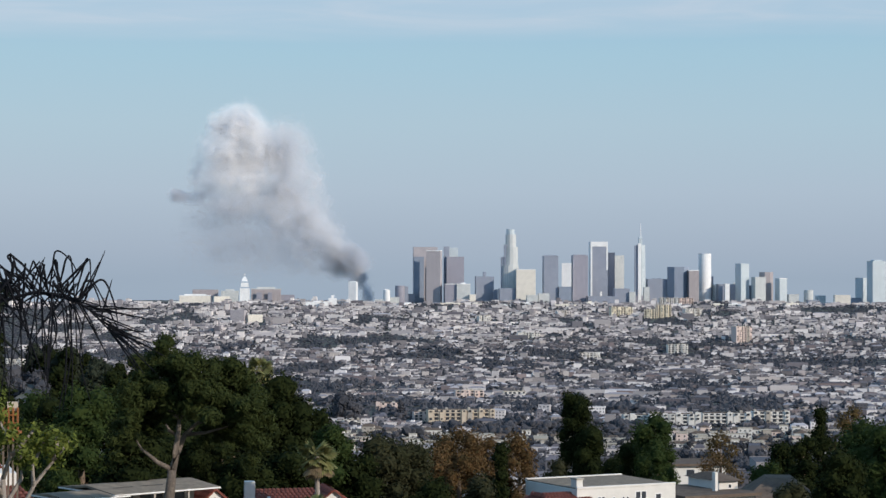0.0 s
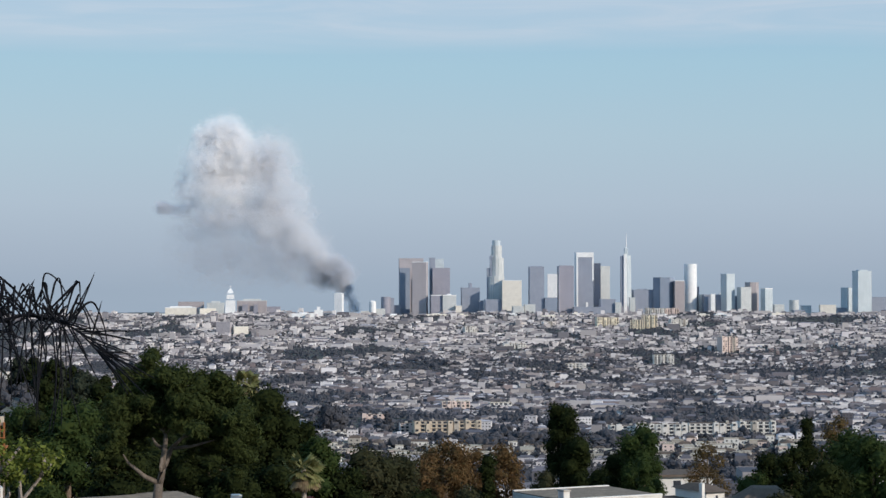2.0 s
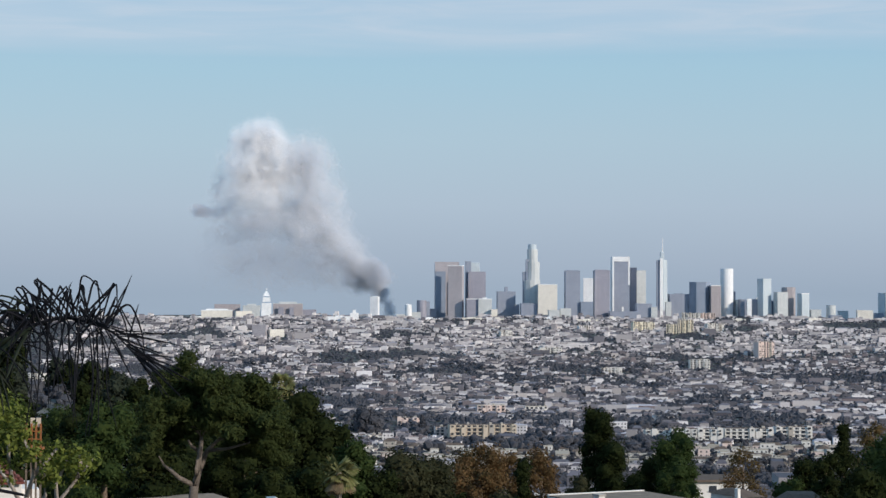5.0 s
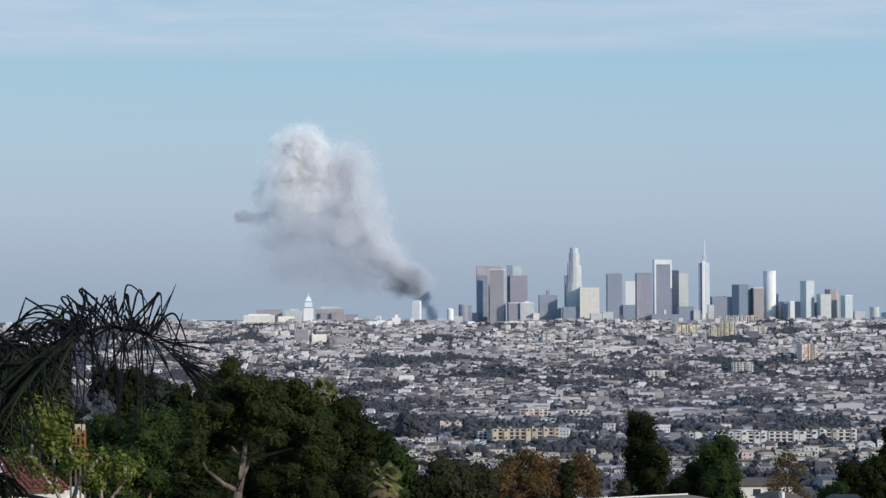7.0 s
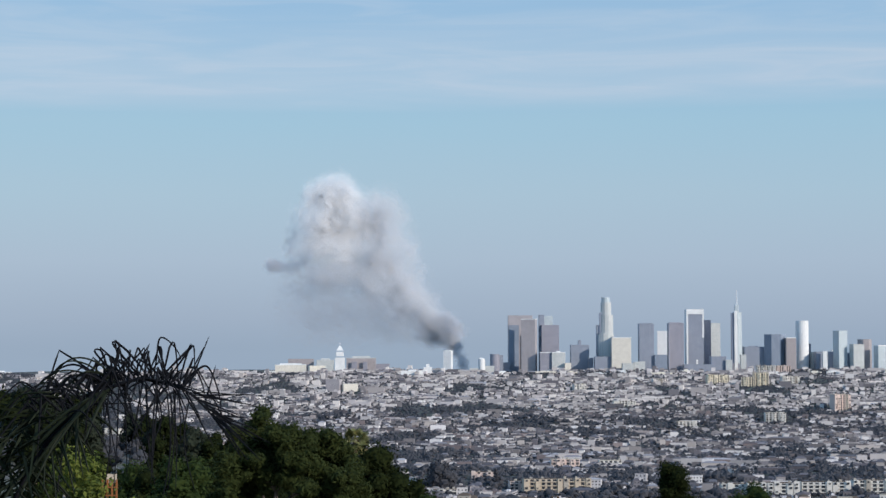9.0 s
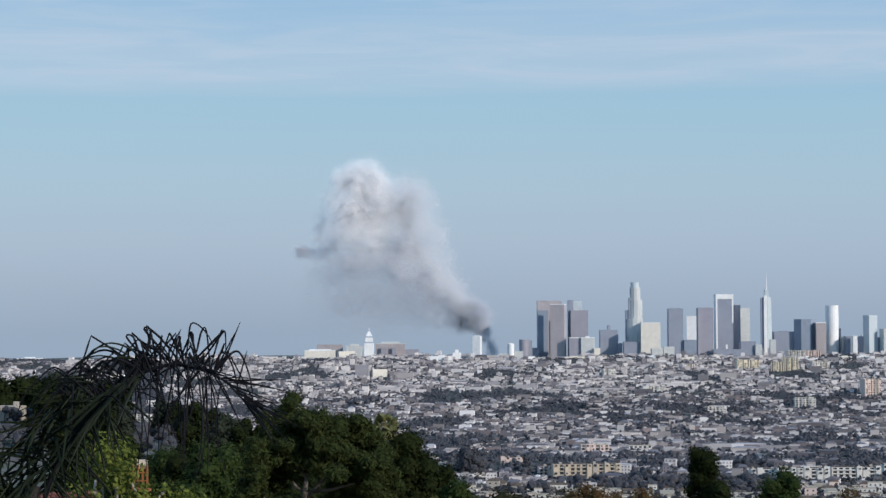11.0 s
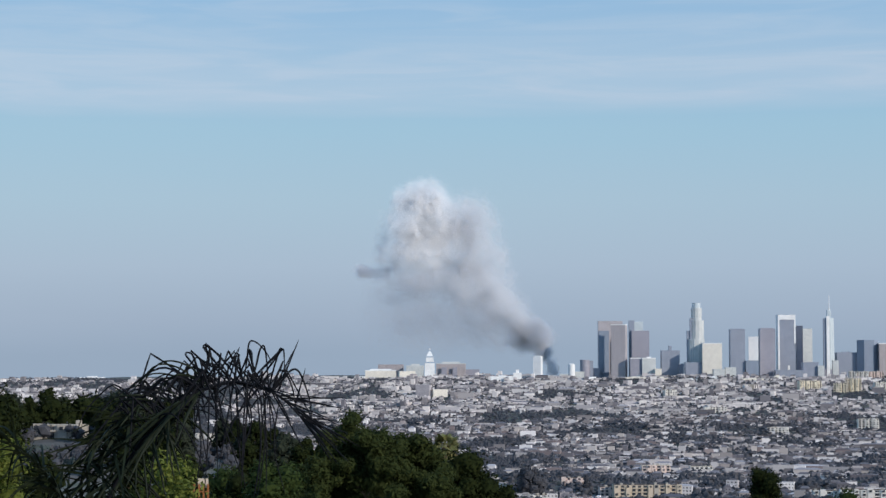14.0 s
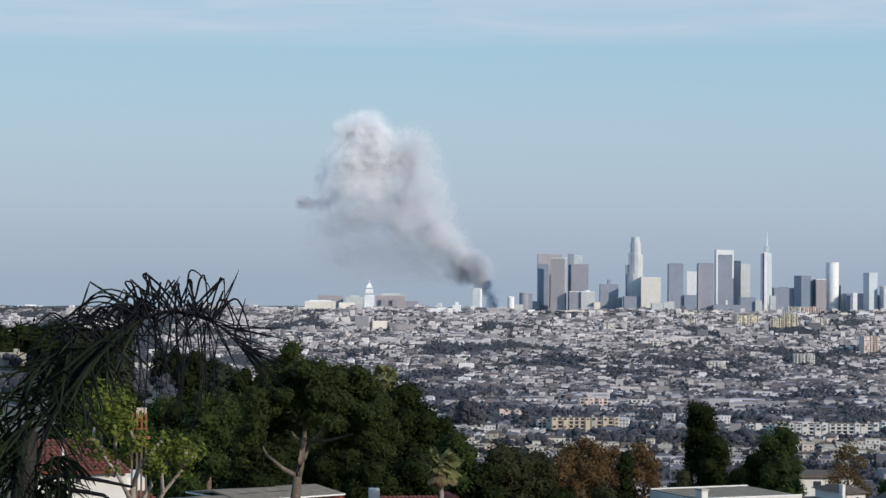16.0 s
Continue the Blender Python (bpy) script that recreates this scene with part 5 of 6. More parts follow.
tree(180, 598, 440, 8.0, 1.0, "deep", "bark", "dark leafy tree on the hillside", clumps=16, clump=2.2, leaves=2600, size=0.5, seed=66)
tree(265, 640, 260, 7.0, 1.0, "fresh", "bark", "green leafy tree on the hillside", clumps=16, clump=1.7, leaves=4000, size=0.4, seed=55)


def fan_palm(u, top, d, spread, seed, label, trunk_r=0.16, skirt=True):
    x = (u - 784) * d / 3600
    z = float(ground_z(x, d))
    h = (441 - top) * d / 3600 - z - spread * 0.45
    t = thing("fan_palm", (x, d, z), label, "palm")
    part("trunk", tube([(0, 0, -0.5), (0.06, 0, h * 0.5), (0, 0, h)], [trunk_r * 1.3, trunk_r, trunk_r * 1.1], 9), "bark_pale", t, smooth=True)
    g = np.random.default_rng(seed)
    for i in range(38):
        low = i >= 28
        if low and not skirt:
            break
        ang, el = i * 2.4, (g.uniform(-0.75, 1.25) if not low else g.uniform(-1.3, -0.6))
        way = Vector((math.cos(ang) * math.cos(el), math.sin(ang) * math.cos(el), math.sin(el)))
        hub = Vector((0, 0, h)) + way * spread * g.uniform(0.2, 0.3)
        side = way.cross(Vector((0, 0, 1))).normalized()
        up = side.cross(way)
        bm = tube([(0, 0, h), hub], [0.03, 0.02], 4)
        for j in range(13):
            a = radians(-78 + j * 13)
            tip = hub + (way * math.cos(a) + side * math.sin(a)) * spread * 0.29 - Vector((0, 0, 0.16 * spread * abs(math.sin(a)) + 0.05 * spread))
            mid = hub.lerp(tip, 0.5)
            w = (side * math.cos(a) - way * math.sin(a)) * spread * 0.045
            bm.faces.new([bm.verts.new(q) for q in (hub, mid + w, tip, mid - w + up * 0.02)])
        part("frond", bm, "thatch" if low else "fan", t, "dry hanging frond" if low else "")
    return t


fan_palm(757, 722, 140, 2.9, 1, "fan palm with a yellow-green head and dry skirt")
fan_palm(752, 822, 112, 2.2, 2, "small fan palm before a red roof", skirt=False)
fan_palm(655, 577, 172, 2.6, 3, "tall thin fan palm above dark trees", 0.13)


# ---- houses of the hillside ----
def window_in(parent, x, z, w, h, y, cols=1, rows=1, frame_mat="white_paint"):
    """A framed window on the front wall whose face is at y."""
    o = part("window", box(x - w / 2, x + w / 2, y - 0.02, y + 0.05, z, z + h), frame_mat, parent, "white window frame" if frame_mat == "white_paint" else "dark window frame")
    gap = 0.07
    for i in range(cols):
        for j in range(rows):
            x0, x1 = x - w / 2 + w * i / cols + gap, x - w / 2 + w * (i + 1) / cols - gap
            part("pane", box(x0, x1, y - 0.035, y - 0.005, z + h * j / rows + gap, z + h * (j + 1) / rows - gap), "pane", o)
    return o


def tile_mesh():
    """One half-round roof tile lying along its y axis."""
    bm = bmesh.new()
    r0 = []
    for yy, lift in ((0, 0.03), (0.44, 0.0)):
        r0.append([bm.verts.new((0.13 * math.cos(a), yy, 0.05 * math.sin(a) + lift)) for a in np.linspace(0, math.pi, 6)])
    for i in range(5):
        bm.faces.new((r0[0][i], r0[0][i + 1], r0[1][i + 1], r0[1][i]))
    me = bpy.data.meshes.new("tile")
    bm.to_mesh(me)
    bm.free()
    me.materials.append(M["red_tile"])
    me.shade_smooth()
    return me


TILE = tile_mesh()


def tiled_slope(parent, a, b, c, d, step=0.42):
    """Rows of tiles on the roof face a, b (eaves) and c, d (ridge above b and a); few as parts, all as geometry."""
    a, b, c, d = (Vector(q) for q in (a, b, c, d))
    bm = bmesh.new()
    quad = [bm.verts.new(q) for q in (a, b, c, d)]
    bm.faces.new(quad)
    low = [bm.verts.new(q - Vector((0, 0, 0.12))) for q in (a, b, c, d)]
    bm.faces.new(low[::-1])
    for i in range(4):
        bm.faces.new((quad[i], low[i], low[(i + 1) % 4], quad[(i + 1) % 4]))
    roof = part("roof", bm, "red_tile", parent, "red clay tile roof")
    up = ((d - a) + (c - b)) / 2
    rise = up.length
    n = max(2, int(rise / step))
    for j in range(n):
        t = (j + 0.0) / n
        p, q = a.lerp(d, t), b.lerp(c, t)
        width = (q - p).length
        m = max(1, int(width / 0.30))
        ax = (q - p).normalized()
        ay = up.normalized()
        az = ax.cross(ay).normalized()
        for i in range(m):
            o = p.lerp(q, (i + 0.5) / m) + az * 0.01
            mm = Matrix.Translation(o) @ Matrix((ax, ay, az)).transposed().to_4x4() @ pose(random.uniform(-0.012, 0.012), 0, 0, 0, 0, random.uniform(-2, 2))
            piece("tile", TILE, roof, mm)
    return roof


def wall_box(parent, x0, x1, y0, y1, z0, z1, mat, label=""):
    return part("wall", box(x0, x1, y0, y1, z0, z1, 0.03), mat, parent, label)


def house_at(u, v, d, name, label, turn=0):
    """A house whose front wall's foot is at the bearing (u, v)."""
    return thing(name, at(u, v, d), label, "house", turn=turn), d / 3600


# white house with red roofs, beneath the palm
h1, k = house_at(140, 925, 108, "house", "white stucco house with dark red tile roofs", 14)
wall_box(h1, -100 * k, 62 * k, 0, 7, 0, 155 * k, "white_wall")
tiled_slope(h1, (-104 * k, -0.4, 152 * k), (66 * k, -0.4, 152 * k), (10 * k, 3.6, 198 * k), (-98 * k, 3.6, 198 * k))
wall_box(h1, 62 * k, 96 * k, 1.0, 6, 0, 135 * k, "white_wall", "rounded white stair wing")
wall_box(h1, 62 * k, 118 * k, -0.8, 3, 0, 92 * k, "white_wall")
tiled_slope(h1, (60 * k, -1.2, 91 * k), (122 * k, -1.2, 91 * k), (100 * k, 1.0, 112 * k), (64 * k, 1.0, 112 * k))
for x in (-50, -12, 30):
    window_in(h1, x * k, 62 * k, 20 * k, 28 * k, 0, 1, 2)
for x in (-62, -44, -26):
    part("vent", box(x * k, (x + 6) * k, -0.03, 0.05, 132 * k, 140 * k), "pane", h1, "small dark vent")
window_in(h1, 100 * k, 56 * k, 13 * k, 26 * k, -0.8)
part("downpipe", tube([(-52 * k, -0.45, 198 * k), (-52 * k, -0.5, 155 * k)], [0.06, 0.06], 6), "white_paint", h1, "white vent pipe")
# beige house with low roofs and a balcony, standing on its corner
h2, k = house_at(322, 925, 130, "house", "beige house with weathered tan low roofs and a balcony", 38)
wall_box(h2, 0, 3.7, 0, 3.4, 0, 94 * k, "grey_wall")
wall_box(h2, 3.7, 10.6, 1.5, 6.0, 0, 96 * k, "grey_wall")


def low_roof(x0, x1, y0, y1, z, rise):
    """A low gabled roof with a white board along its eaves."""
    ym = (y0 + y1) / 2
    bm = bmesh.new()
    a = [bm.verts.new(q) for q in ((x0, y0, z), (x1, y0, z), (x1, ym, z + rise), (x0, ym, z + rise), (x1, y1, z), (x0, y1, z))]
    b = [bm.verts.new((v.co.x, v.co.y, v.co.z - 0.14)) for v in a]
    for f in ((0, 1, 2, 3), (3, 2, 4, 5)):
        bm.faces.new([a[q] for q in f])
        bm.faces.new([b[q] for q in f[::-1]])
    for p, q in ((0, 1), (1, 2), (2, 4), (4, 5), (5, 3), (3, 0)):
        bm.faces.new((a[p], b[p], b[q], a[q]))
    part("roof", bm, "tan_roof", h2, "weathered tan low roof")
    part("fascia", box(x0, x1, y0 - 0.04, y0, z - 0.11, z - 0.02), "white_paint", h2)
    part("fascia", box(x0 - 0.04, x0, y0 - 0.04, y1, z - 0.11, z - 0.02), "white_paint", h2)


low_roof(-0.4, 4.3, -0.5, 4.0, 95 * k, 0.22)
low_roof(3.2, 11.4, -0.4, 6.6, 97 * k, 0.34)
window_in(h2, 2.3, 66 * k, 0.85, 18 * k, 0, 2)
window_in(h2, 5.0, 48 * k, 1.5, 2.0, 1.5, 2, 1, "metal")
window_in(h2, 7.2, 48 * k, 1.8, 2.0, 1.5, 2, 1, "metal")
window_in(h2, 9.4, 54 * k, 0.8, 1.5, 1.5, 1, 1, "metal")
part("balcony_floor", box(3.7, 9.0, -0.3, 1.5, 42 * k, 46 * k), "grey_wall", h2)
rail = part("balcony_rail", box(3.7, 9.0, -0.3, -0.25, 70 * k, 72 * k), "metal", h2, "dark metal railing")
for i in range(36):
    part("baluster", box(3.75 + i * 0.147, 3.77 + i * 0.147, -0.29, -0.26, 46 * k, 70 * k), "metal", rail)
for x in (3.75, 6.3, 8.95):
    part("balcony_post", box(x - 0.06, x + 0.06, -0.3, -0.18, 46 * k, 98 * k), "grey_wall", h2)
seat_base = at(322, 925, 130)
for x, y in ((5.0, 0.5), (6.8, 0.4), (7.6, 0.7)):
    p = seat_base + Vector((x * math.cos(radians(38)) - y * math.sin(radians(38)), x * math.sin(radians(38)) + y * math.cos(radians(38)), 46 * k))
    c = thing("patio_chair", tuple(p), "white plastic patio chair on the balcony", "chair", "balcony chairs", turn=200 + 40 * x)
    part("seat", box(-0.22, 0.22, -0.22, 0.22, 0.4, 0.46, 0.02), "white_paint", c)
    part("backrest", box(-0.22, 0.22, 0.18, 0.24, 0.46, 0.95, 0.02), "white_paint", c)
    for sx in (-0.19, 0.19):
        for sy in (-0.19, 0.19):
            part("leg", box(sx - 0.02, sx + 0.02, sy - 0.02, sy + 0.02, 0, 0.4), "white_paint", c)


def gable_front(parent, x0, x1, z0, z1, y0, depth, mat, k):
    """A gabled wing that turns its pointed wall to the front, with tiled slopes."""
    xm = (x0 + x1) / 2
    bm = bmesh.new()
    a = [bm.verts.new(q) for q in ((x0, y0, 0), (x1, y0, 0), (x1, y0, z0), (xm, y0, z1), (x0, y0, z0))]
    b = [bm.verts.new((v.co.x, y0 + depth, v.co.z)) for v in a]
    bm.faces.new(a)
    bm.faces.new(b[::-1])
    for i in range(5):
        bm.faces.new((a[i], b[i], b[(i + 1) % 5], a[(i + 1) % 5]))
    part("wall", bm, mat, parent)
    o = 0.3
    tiled_slope(parent, (x0 - o, y0 + depth, z0 - 0.1), (x0 - o, y0 - 0.25, z0 - 0.1), (xm, y0 - 0.25, z1 + 0.1), (xm, y0 + depth, z1 + 0.1))
    tiled_slope(parent, (x1 + o, y0 - 0.25, z0 - 0.1), (x1 + o, y0 + depth, z0 - 0.1), (xm, y0 + depth, z1 + 0.1), (xm, y0 - 0.25, z1 + 0.1))


# small white gabled house
h3, k = house_at(577, 925, 138, "house", "small white gabled house with a red tile roof", 32)
gable_front(h3, -36 * k, 36 * k, 80 * k, 110 * k, 0, 5.0, "white_wall", k)
part("gable_vent", box(-0.12, 0.12, -0.04, 0.02, 88 * k, 96 * k), "pane", h3, "small dark gable vent")
window_in(h3, 12 * k, 30 * k, 12 * k, 22 * k, 0)
# long red-roofed house with solar panels
h4, k = house_at(705, 925, 140, "house", "white house with broad red tile roofs and solar panels", 10)
wall_box(h4, -118 * k, 82 * k, 0.4, 8, 0, 28 * k, "white_wall")
wall_box(h4, -40 * k, 76 * k, 4.2, 8, 0, 74 * k, "white_wall")
tiled_slope(h4, (-125 * k, -0.6, 30 * k), (30 * k, -0.6, 30 * k), (30 * k, 4.0, 80 * k), (-78 * k, 4.0, 80 * k))
tiled_slope(h4, (-72 * k, 3.2, 76 * k), (78 * k, 3.2, 76 * k), (70 * k, 6.0, 96 * k), (-50 * k, 6.0, 96 * k))
tiled_slope(h4, (30 * k, 0.2, 40 * k), (84 * k, 0.2, 40 * k), (80 * k, 3.2, 74 * k), (30 * k, 3.2, 74 * k))
gable_front(h4, 66 * k, 118 * k, 80 * k, 101 * k, 2.0, 4.5, "white_wall", k)
part("porch_roof", box(84 * k, 128 * k, -0.6, 2.4, 66 * k, 70 * k, 0.03), "dark_roof", h4, "grey metal porch roof")
lean = 50 * k / 4.6
for i in range(6):
    for j in range(2):
        y0 = 0.25 + j * 1.02
        a = Vector((-96 * k + i * 19.5 * k + j * 7 * k, y0, 30 * k + (y0 + 0.6) * lean + 0.16))
        bm = bmesh.new()
        bm.faces.new([bm.verts.new(a + Vector(q)) for q in ((0, 0, 0), (18.5 * k, 0, 0), (18.5 * k, 0.98, 0.98 * lean), (0, 0.98, 0.98 * lean))])
        bmesh.ops.solidify(bm, geom=bm.faces[:], thickness=0.05)
        part("solar_panel", bm, "solar", h4, "dark solar panel")
part("chimney", box(-62 * k, -44 * k, 3.6, 4.4, 70 * k, 116 * k, 0.03), "white_wall", h4, "white stucco chimney")
part("vent_pipe", tube([(-22 * k, 3, 70 * k), (-22 * k, 3, 90 * k)], [0.12, 0.14], 8), "white_paint", h4)
# white flat-roofed house with a tiled wing, standing askew to the slope
h5, k = house_at(1250, 925, 165, "house", "white flat-roofed stucco house with outside stairs", 24)
q = k / math.cos(radians(24))
wall_box(h5, -34 * q, 156 * q, 0, 8.5, 0, 110 * k, "white_wall")
for name, x0, x1, y0, y1 in (("parapet", -34, 156, -0.04, 0.22), ("parapet", -34, 156, 8.3, 8.54)):
    part(name, box(x0 * q, x1 * q, y0, y1, 110 * k, 114 * k, 0.02), "white_wall", h5)
part("roof", box(-33.5 * q, 155 * q, 0.22, 8.3, 110 * k, 112 * k), "tan_roof", h5, "grey flat roof")
wall_box(h5, -94 * q, -10 * q, -1.2, 3.4, 0, 84 * k, "white_wall")
tiled_slope(h5, (-102 * q, -1.8, 82 * k), (0, -1.8, 82 * k), (-14 * q, 1.2, 104 * k), (-84 * q, 1.2, 104 * k))
tiled_slope(h5, (-102 * q, 3.8, 82 * k), (-102 * q, -1.8, 82 * k), (-84 * q, 1.2, 104 * k), (-84 * q, 2.4, 104 * k))
part("chimney", box(-30 * q, -18 * q, 0.4, 1.3, 84 * k, 126 * k, 0.03), "white_wall", h5, "white stucco chimney")
part("chimney_cap", box(-31 * q, -17 * q, 0.3, 1.4, 126 * k, 129 * k), "grey_wall", h5)
window_in(h5, -78 * q, 36 * k, 22 * q, 42 * k, -1.2, 2, 1, "metal")
window_in(h5, -54 * q, 40 * k, 12 * q, 36 * k, -1.2, 1, 1, "metal")
window_in(h5, -30 * q, 50 * k, 22 * q, 24 * k, -1.2, 2, 1, "metal")
window_in(h5, 12 * q, 66 * k, 15 * q, 30 * k, 0, 2)
window_in(h5, 36 * q, 82 * k, 6 * q, 12 * k, 0)
window_in(h5, 54 * q, 82 * k, 6 * q, 12 * k, 0)
window_in(h5, 62 * q, 82 * k, 6 * q, 12 * k, 0)
window_in(h5, 88 * q, 58 * k, 22 * q, 44 * k, 0, 2)
window_in(h5, 122 * q, 70 * k, 12 * q, 26 * k, 0)
window_in(h5, 14 * q, 8 * k, 17 * q, 36 * k, 0, 2)
window_in(h5, 54 * q, 8 * k, 30 * q, 42 * k, 0, 3)
part("door", box(80 * q, 92 * q, -0.05, 0.05, 0, 42 * k), "grey_wall", h5, "pale door under the landing")
part("landing", box(72 * q, 108 * q, -1.2, 0, 52 * k, 56 * k), "white_paint", h5)
for i in range(10):
    part("step", box((108 + i * 4) * q, (113 + i * 4) * q, -1.1, -0.1, (48 - i * 5) * k, (51 - i * 5) * k), "white_paint", h5)
part("stringer", tube([(108 * q, -1.12, 50 * k), (150 * q, -1.12, -2 * k)], [0.12, 0.12], 4), "white_paint", h5)
part("handrail", tube([(72 * q, -1.15, 76 * k), (108 * q, -1.15, 76 * k), (150 * q, -1.15, 24 * k)], [0.04] * 3, 5), "metal", h5)
for x in (72, 84, 96, 108, 122, 136):
    part("rail_post", box(x * q - 0.02, x * q + 0.02, -1.17, -1.13, (52 - max(0, x - 108) * 1.24) * k, (76 - max(0, x - 108) * 1.24) * k), "metal", h5)
# houses to the right
h6, k = house_at(1480, 905, 180, "house", "grey-white house with dark roofs and a red awning", 24)
wall_box(h6, -70 * k, 85 * k, 1, 9, 0, 72 * k, "white_wall")
wall_box(h6, 46 * k, 88 * k, 4, 9, 72 * k, 94 * k, "white_wall")
part("roof", prism([(-76 * k, 0.4), (90 * k, 0.4), (90 * k, 9.5), (-76 * k, 9.5)], 72 * k, 78 * k), "dark_roof", h6, "dark low roof")
hip = prism([(-25 * k, -3), (25 * k, -3), (25 * k, 3), (-25 * k, 3)], 0, 11 * k, 0.3)
bmesh.ops.translate(hip, verts=hip.verts, vec=(67 * k, 6.5, 94 * k))
part("hip_roof", hip, "dark_roof", h6, "dark hipped roof")
window_in(h6, -30 * k, 30 * k, 16 * k, 24 * k, 1, 1, 1)
window_in(h6, 70 * k, 79 * k, 8 * k, 9 * k, 4)
window_in(h6, 56 * k, 28 * k, 22 * k, 24 * k, 1, 2, 1)
part("awning", box(-62 * k, -14 * k, 0, 1, 48 * k, 58 * k, 0.03), "red_tile", h6, "dull red awning")
part("chimney", box(24 * k, 30 * k, 3, 3.5, 78 * k, 112 * k), "white_wall", h6)
h7, k = house_at(1585, 905, 190, "house", "pale house with a grey-brown pitched roof", -8)
wall_box(h7, -60 * k, 60 * k, 0, 8, 0, 70 * k, "grey_wall")
hip = prism([(-66 * k, -4.6), (66 * k, -4.6), (66 * k, 4.6), (-66 * k, 4.6)], 70 * k, 104 * k, 0.35)
bmesh.ops.translate(hip, verts=hip.verts, vec=(0, 4, 0))
part("hip_roof", hip, "dark_roof", h7)
window_in(h7, -20 * k, 25 * k, 18 * k, 22 * k, 0, 2)
h8, k = house_at(1440, 800, 300, "house", "low pale house under brown trees", 4)
wall_box(h8, -55 * k, 45 * k, 0, 8, -3, 26 * k, "white_wall")
part("roof", box(-60 * k, 50 * k, -0.6, 8.6, 26 * k, 30 * k), "dark_roof", h8)
window_in(h8, -20 * k, 8 * k, 16 * k, 12 * k, 0)
play = thing("garden_tower", at(222, 715, 95), "small orange wooden tower among leaves", "structure")
k = 95 / 3600
for x in (-14, -5, 3, 11):
    part("post", box(x * k, (x + 3) * k, 0, 0.1, -14 * k, 44 * k), "orange", play)
    part("stilt", box(x * k, (x + 3) * k, 0, 0.1, -120 * k, -14 * k), "bark", play, "dark stilt")
part("platform", box(-16 * k, 16 * k, 0, 0.7, -2 * k, 2 * k), "orange", play)
for z in (16, 30):
    part("rail", box(-15 * k, 15 * k, -0.03, 0, z * k, (z + 2) * k), "orange", play)
part("panel", box(-6 * k, 12 * k, 0.1, 0.2, 38 * k, 54 * k), "apt_yellow", play)

# ---- near shrub with bare pale branches ----
D = 45
k = D / 3600
bx, bz = (255 - 784) * k, float(ground_z((255 - 784) * k, D))
shrub = thing("frangipani_tree", (bx, D, bz), "leafy light green small tree with bare pale branches", "tree")


def sv(u, v, dy=0.0):
    return Vector(((u - 255) * k, dy, (441 - v) * k - bz))


bm = tube([Vector((-0.3, 0, -0.3)), sv(225, 900), sv(215, 860), sv(212, 800)], [0.09, 0.08, 0.07, 0.06], 7)
tips = []
for path in (((225, 890), (265, 810), (300, 765), (325, 735)), ((265, 810), (262, 780), (275, 745), (290, 720)), ((212, 830), (190, 780), (160, 740), (150, 700)), ((212, 800), (225, 760), (222, 720), (205, 690)), ((160, 740), (145, 715), (140, 690)), ((225, 760), (250, 735), (268, 712)), ((215, 850), (240, 800), (236, 770), (250, 750)), ((190, 780), (180, 740), (185, 700)), ((300, 765), (308, 740), (306, 722))):
    pts = [sv(u, v, random.uniform(-0.5, 0.5) * (i > 0)) for i, (u, v) in enumerate(path)]
    tube(pts, [0.055 - 0.011 * i for i in range(len(pts))], 6, bm)
    tips += [pts[-1], pts[-2]]
part("trunk", bm, "bark_pale", shrub, "bare pale branches", True)
cl = [(tuple(q), random.uniform(0.16, 0.3)) for q in tips]
for u, v, r in ((150, 640, 0.42), (185, 650, 0.4), (130, 670, 0.4), (170, 680, 0.45), (205, 680, 0.35), (225, 715, 0.3), (250, 740, 0.3), (280, 735, 0.26), (300, 755, 0.2), (240, 770, 0.24), (200, 730, 0.3), (110, 720, 0.35), (140, 740, 0.3), (310, 740, 0.16), (265, 765, 0.2), (180, 770, 0.22)):
    cl.append((tuple(sv(u, v, random.uniform(-0.4, 0.6))), r))
v, f = leaf_mesh(cl, 3200, 0.06, 61, core=0.0, spread=0.45)
c = mesh_object("crown", v, f, "lime")
c.parent = shrub

# ---- the palm close by ----
D = 16
k = D / 3600
tx, tz = (20 - 784) * k, float(ground_z((20 - 784) * k, D))
palm = thing("feather_palm", (tx, D, tz), "feather palm with a dark arching half-dry frond", "palm")


def pv(u, v, dy=0.0):
    return Vector(((u - 20) * k, dy, (441 - v) * k - tz))


def spline(pts, n):
    """A smooth line through the points."""
    out = []
    m = len(pts) - 1
    for i in range(n + 1):
        t = i / n * m
        j = min(int(t), m - 1)
        s = t - j
        p0, p1, p2, p3 = (pts[max(0, min(m, q))] for q in (j - 1, j, j + 1, j + 2))
        out.append(0.5 * (2 * p1 + (p2 - p0) * s + (2 * p0 - 5 * p1 + 4 * p2 - p3) * s * s + (3 * p1 - p0 - 3 * p2 + p3) * s ** 3))
    return out


